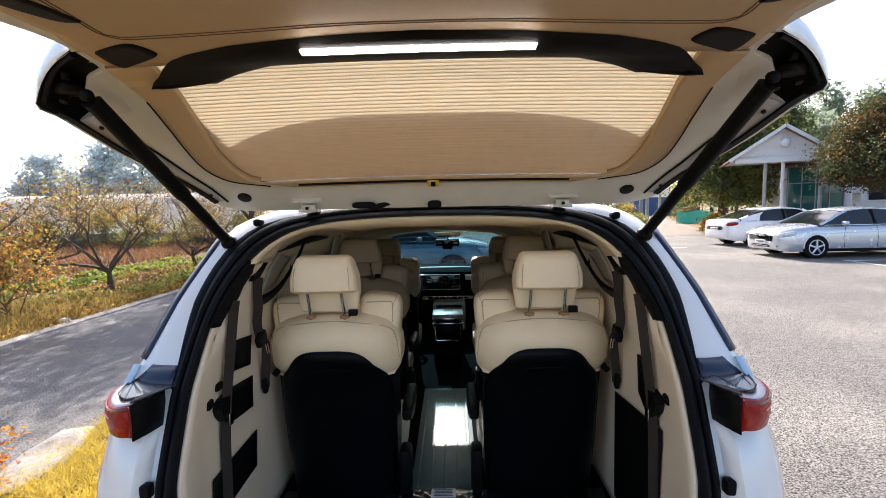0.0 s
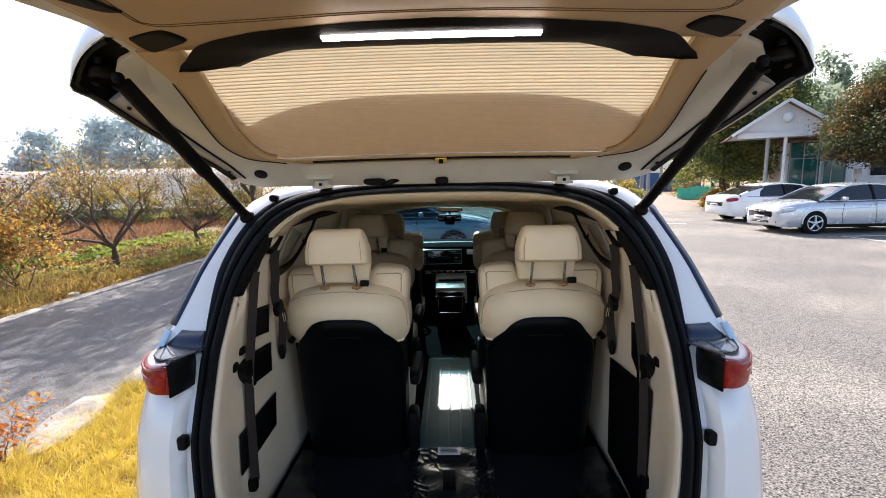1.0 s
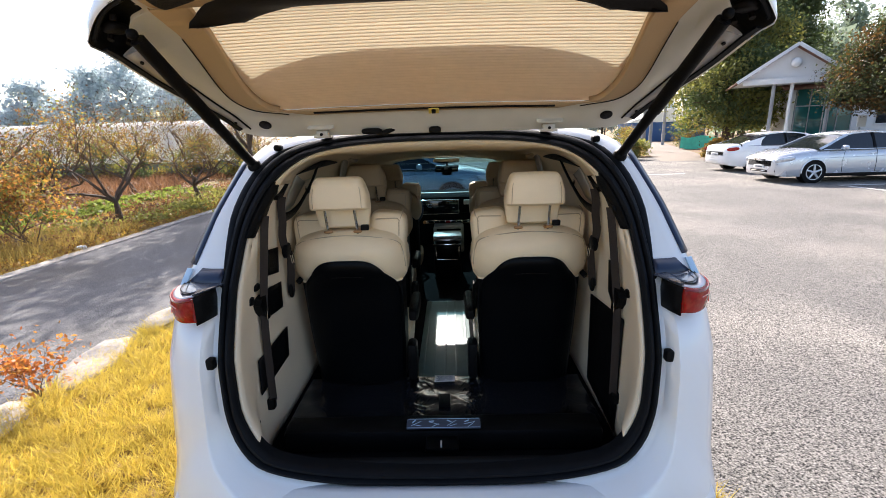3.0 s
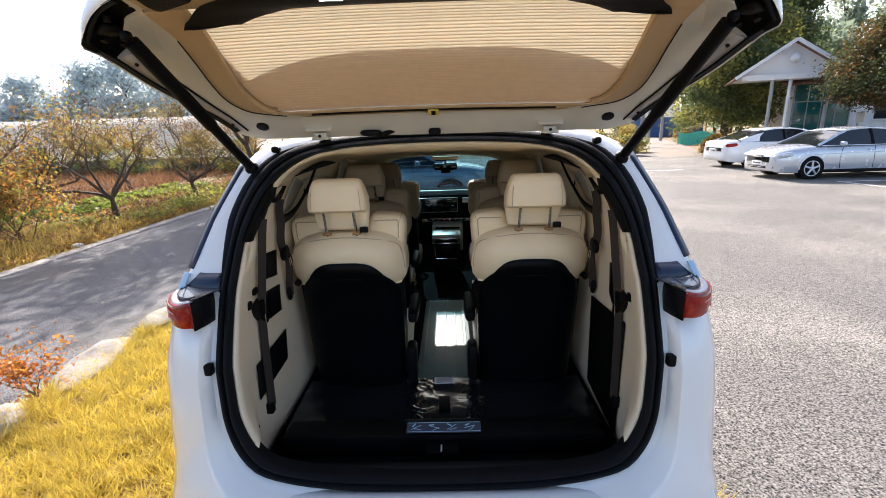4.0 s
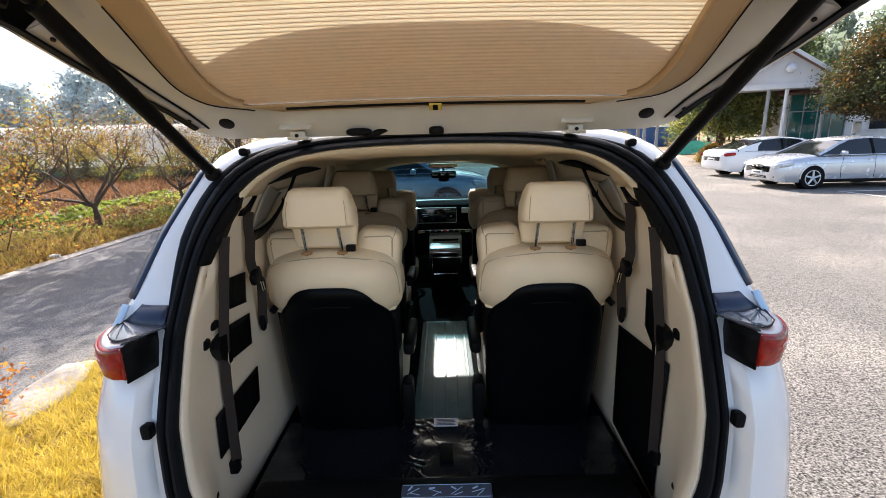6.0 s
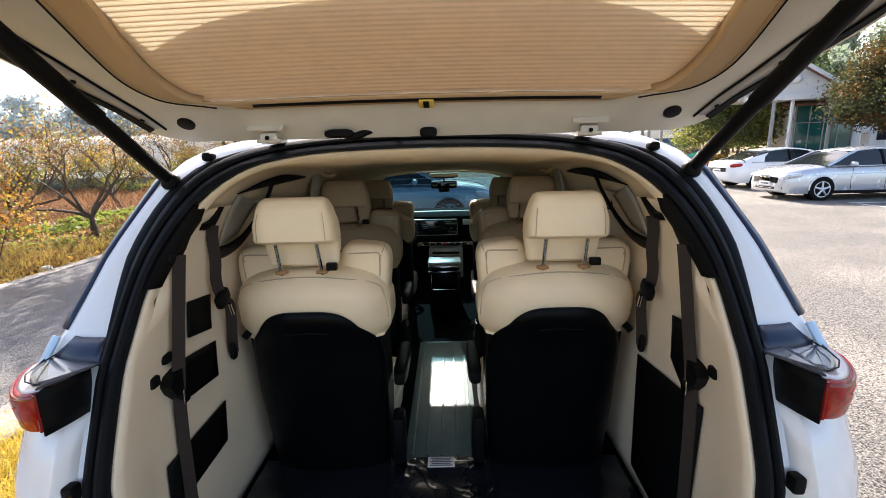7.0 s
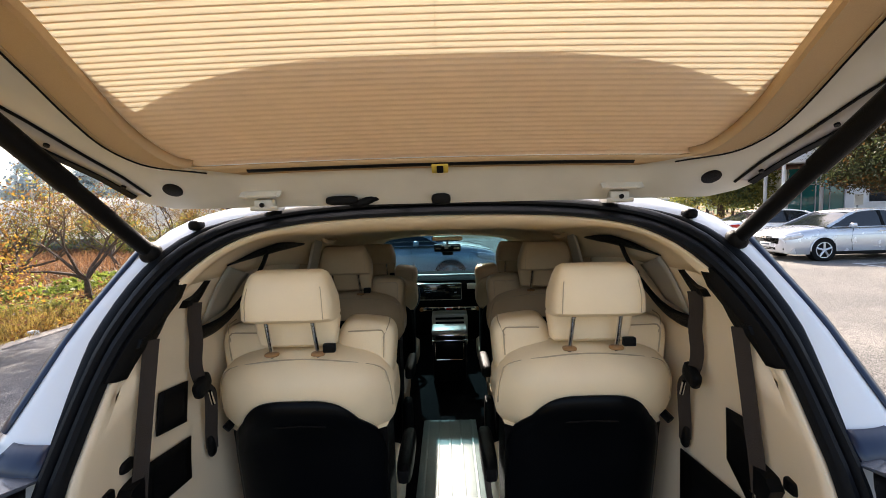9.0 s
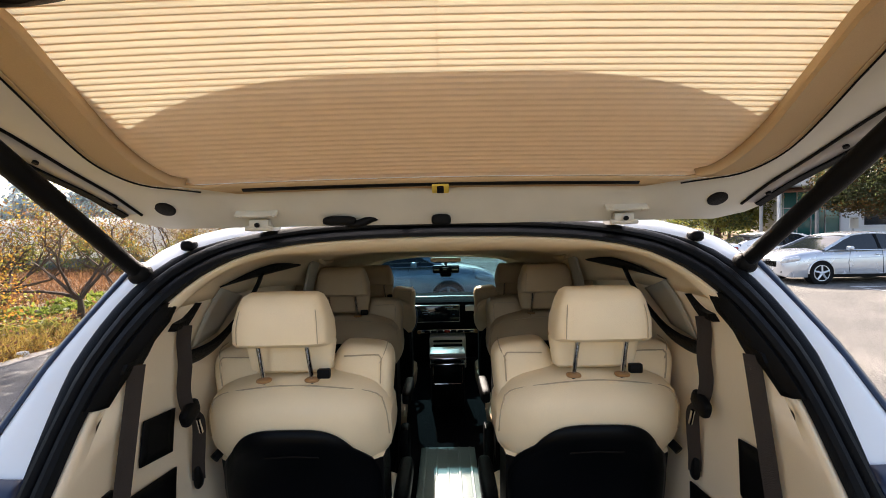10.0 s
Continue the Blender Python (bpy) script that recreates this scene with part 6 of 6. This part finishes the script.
    for s in (-1, 1):
        def on_side(x, k):
            z = lerp_table(x, gx, gz)
            q = max(0.0, (z - 0.95) / 0.5)
            return (x, s * (W * (0.93 - 0.24 * q * k) + 0.012), 0.95 + (z - 0.95) * 0.93 * k)
        part("front_pillar", tube([on_side(x, 1) for x in (0.46, 0.7, 0.95, 1.15, 1.30)], 0, flat=(0.035, 0.012, (1, 0, 0))), paint, body)
        rows = []
        for x in np.linspace(-1.92, -1.22, 10):
            z = lerp_table(x, gx, gz)
            q = max(0.0, (z - 0.95) / 0.5)
            front = max(0.0, (x + 1.92) / 0.70) ** 2
            rows.append([(x + dx * front, s * (W * wy + 0.009), 0.95 + (z - 0.95) * h + up) for wy, h, dx, up in ((0.932, 0.02, -0.02, 0), (0.93 - 0.13 * q, 0.55, 0.05, 0), (0.93 - 0.24 * q, 0.91, 0.22, 0.006), (0.80 - 0.30 * q, 0.975, 0.22, 0.009))])
        part("rear_pillar", sheet(rows), paint, body)
        part("middle_pillar", tube([on_side(-0.28, k) for k in (0.02, 0.4, 0.7, 0.95)], 0, flat=(0.035, 0.008, (1, 0, 0))), M_BLACK, body)
        part("window_trim", tube([(x, s * (W * 0.935 + 0.008), 0.965) for x in (-1.7, -1.0, 0, 0.7, 1.2)], 0.012, 6), M_CHROME, body)
        part("side_crease", tube([(x, s * (W * 0.992), z) for x, z in ((-1.9, 0.80), (-1.0, 0.775), (0, 0.755), (1.0, 0.735), (1.7, 0.72))], 0.008, 6), paint, body)
        for x in (1.42, -1.38):
            wl = part("wheel", tube([(x, s * (W - 0.21), 0.325), (x, s * (W - 0.03), 0.325), (x, s * (W + 0.004), 0.325)], [0.325, 0.325, 0.30], 26), M_RUBBER, car, "black tyre")
            part("arch", tube([(x + 0.36 * math.cos(t), s * (W * 0.992), 0.335 + 0.36 * math.sin(t)) for t in np.linspace(-0.1, math.pi + 0.1, 18)], 0.02, 6), paint, body)
            part("arch_gap", tube([(x, s * (W - 0.25), 0.345), (x, s * (W + 0.0015), 0.345)], 0.355, 26), M_BLACK, body)
            part("rim", tube([(x, s * (W - 0.02), 0.325), (x, s * (W + 0.006), 0.325)], [0.16, 0.225], 22), M_BLACK, wl)
            bm = tube([(x, s * (W + 0.002), 0.325), (x, s * (W + 0.02), 0.325)], [0.06, 0.045], 10)
            for a in range(5):
                t = a * math.tau / 5 + 0.3
                tube([(x, s * (W + 0.012), 0.325), (x + 0.215 * math.cos(t), s * (W + 0.008), 0.325 + 0.215 * math.sin(t))], [0.035, 0.028], 6, bm)
            tube([(x + 0.218 * math.cos(t), s * (W + 0.006), 0.325 + 0.218 * math.sin(t)) for t in np.linspace(0, math.tau, 23)], 0.014, 5, bm)
            part("spokes", bm, M_SILVER, wl, "five-spoke alloy rim")
        part("mirror", pillow(0.13, 0.20, 0.13, (0.72, s * (W + 0.10), 1.02), 3), paint, car)
        part("head_lamp", pillow(0.50, 0.16, 0.15, (L / 2 - 0.235, s * (W - 0.155), 0.705), 3, turn=pose(0, 0, 0, 0, 13, -s * 27)), M_HEADLAMP, car, "clear head lamp")
        part("fog_lamp", pillow(0.05, 0.16, 0.09, (L / 2 - 0.075, s * 0.60, 0.36), 3, turn=pose(0, 0, 0, 0, 0, -s * 20)), M_BLACK, car)
        part("bonnet_line", tube([(1.30, s * 0.70, 0.985), (1.75, s * 0.69, 0.945), (L / 2 - 0.30, s * 0.62, 0.872), (L / 2 - 0.12, s * 0.45, 0.815)], 0.004, 5), M_BLACK, body)
        part("tail_light", pillow(0.42, 0.10, 0.13, (-L / 2 + 0.20, s * (W - 0.09), 0.86), 3, turn=pose(0, 0, 0, 0, -6, s * 12)), M_RED, car, "red tail light")
        part("door_line", tube([(0.62, s * (W * 0.995), 0.32), (0.66, s * (W * 0.997), 0.60), (0.60, s * (W * 0.975), 0.92)], 0.006, 5), M_BLACK, body)
        part("door_line", tube([(-0.32, s * (W * 0.997), 0.30), (-0.32, s * (W * 1.0), 0.60), (-0.30, s * (W * 0.98), 0.94)], 0.006, 5), M_BLACK, body)
        for x in (-0.18, -1.05):
            part("handle", box(0.20, 0.025, 0.03, (x, s * (W * 0.998), 0.84), 0.01), M_CHROME, body)
        part("sill", box(2.1, 0.03, 0.09, (0.02, s * (W * 0.965), 0.24), 0.01), M_BLACK, body)
    part("grille", prism([(-0.26, 0.695), (-0.21, 0.625), (0.21, 0.625), (0.26, 0.695)], 0.03, pose(L / 2 + 0.004, 0, 0, 0, 0, 90)), M_GLOSS, car, "black grille", smooth=False)
    for z, w in ((0.700, 0.53), (0.672, 0.48), (0.645, 0.44)):
        part("grille_bar", box(0.02, w, 0.012, (L / 2 + 0.012, 0, z), 0.004), M_CHROME, car, "chromed grille bar")
    part("badge", tube([(L / 2 + 0.015, 0, 0.672), (L / 2 + 0.024, 0, 0.672)], 0.045, 14), M_CHROME, car, "round chrome badge")
    part("intake_bar", box(0.05, 0.70, 0.012, (L / 2 + 0.006, 0, 0.35), 0.004), M_CHROME, car)
    part("lower_intake", box(0.05, 0.80, 0.07, (L / 2 - 0.012, 0, 0.35), 0.02), M_BLACK, car)
    for e, z in ((1, 0.47), (-1, 0.66)):
        part("number_plate", box(0.02, 0.46, 0.11, (e * (L / 2 + 0.008), 0, z), 0.004), M_PAPER, car, "pale plate with a dark bar")
        part("plate_bar", box(0.022, 0.32, 0.045, (e * (L / 2 + 0.014), 0, z), 0.002), M_INK, car)
    return car


make_car("silver_saloon", (12.07, 12.97, 0), 180, "silver saloon parked with its nose towards the lane", M_SILVER)
make_car("white_saloon", (12.9, 16.9, 0), 0, "white saloon parked with its tail towards the lane", M_WHITE)
make_car("grey_saloon", (-1.35, 9.5, 0), 0, "grey-blue saloon standing across in front of the minivan", M_FRONTCAR)
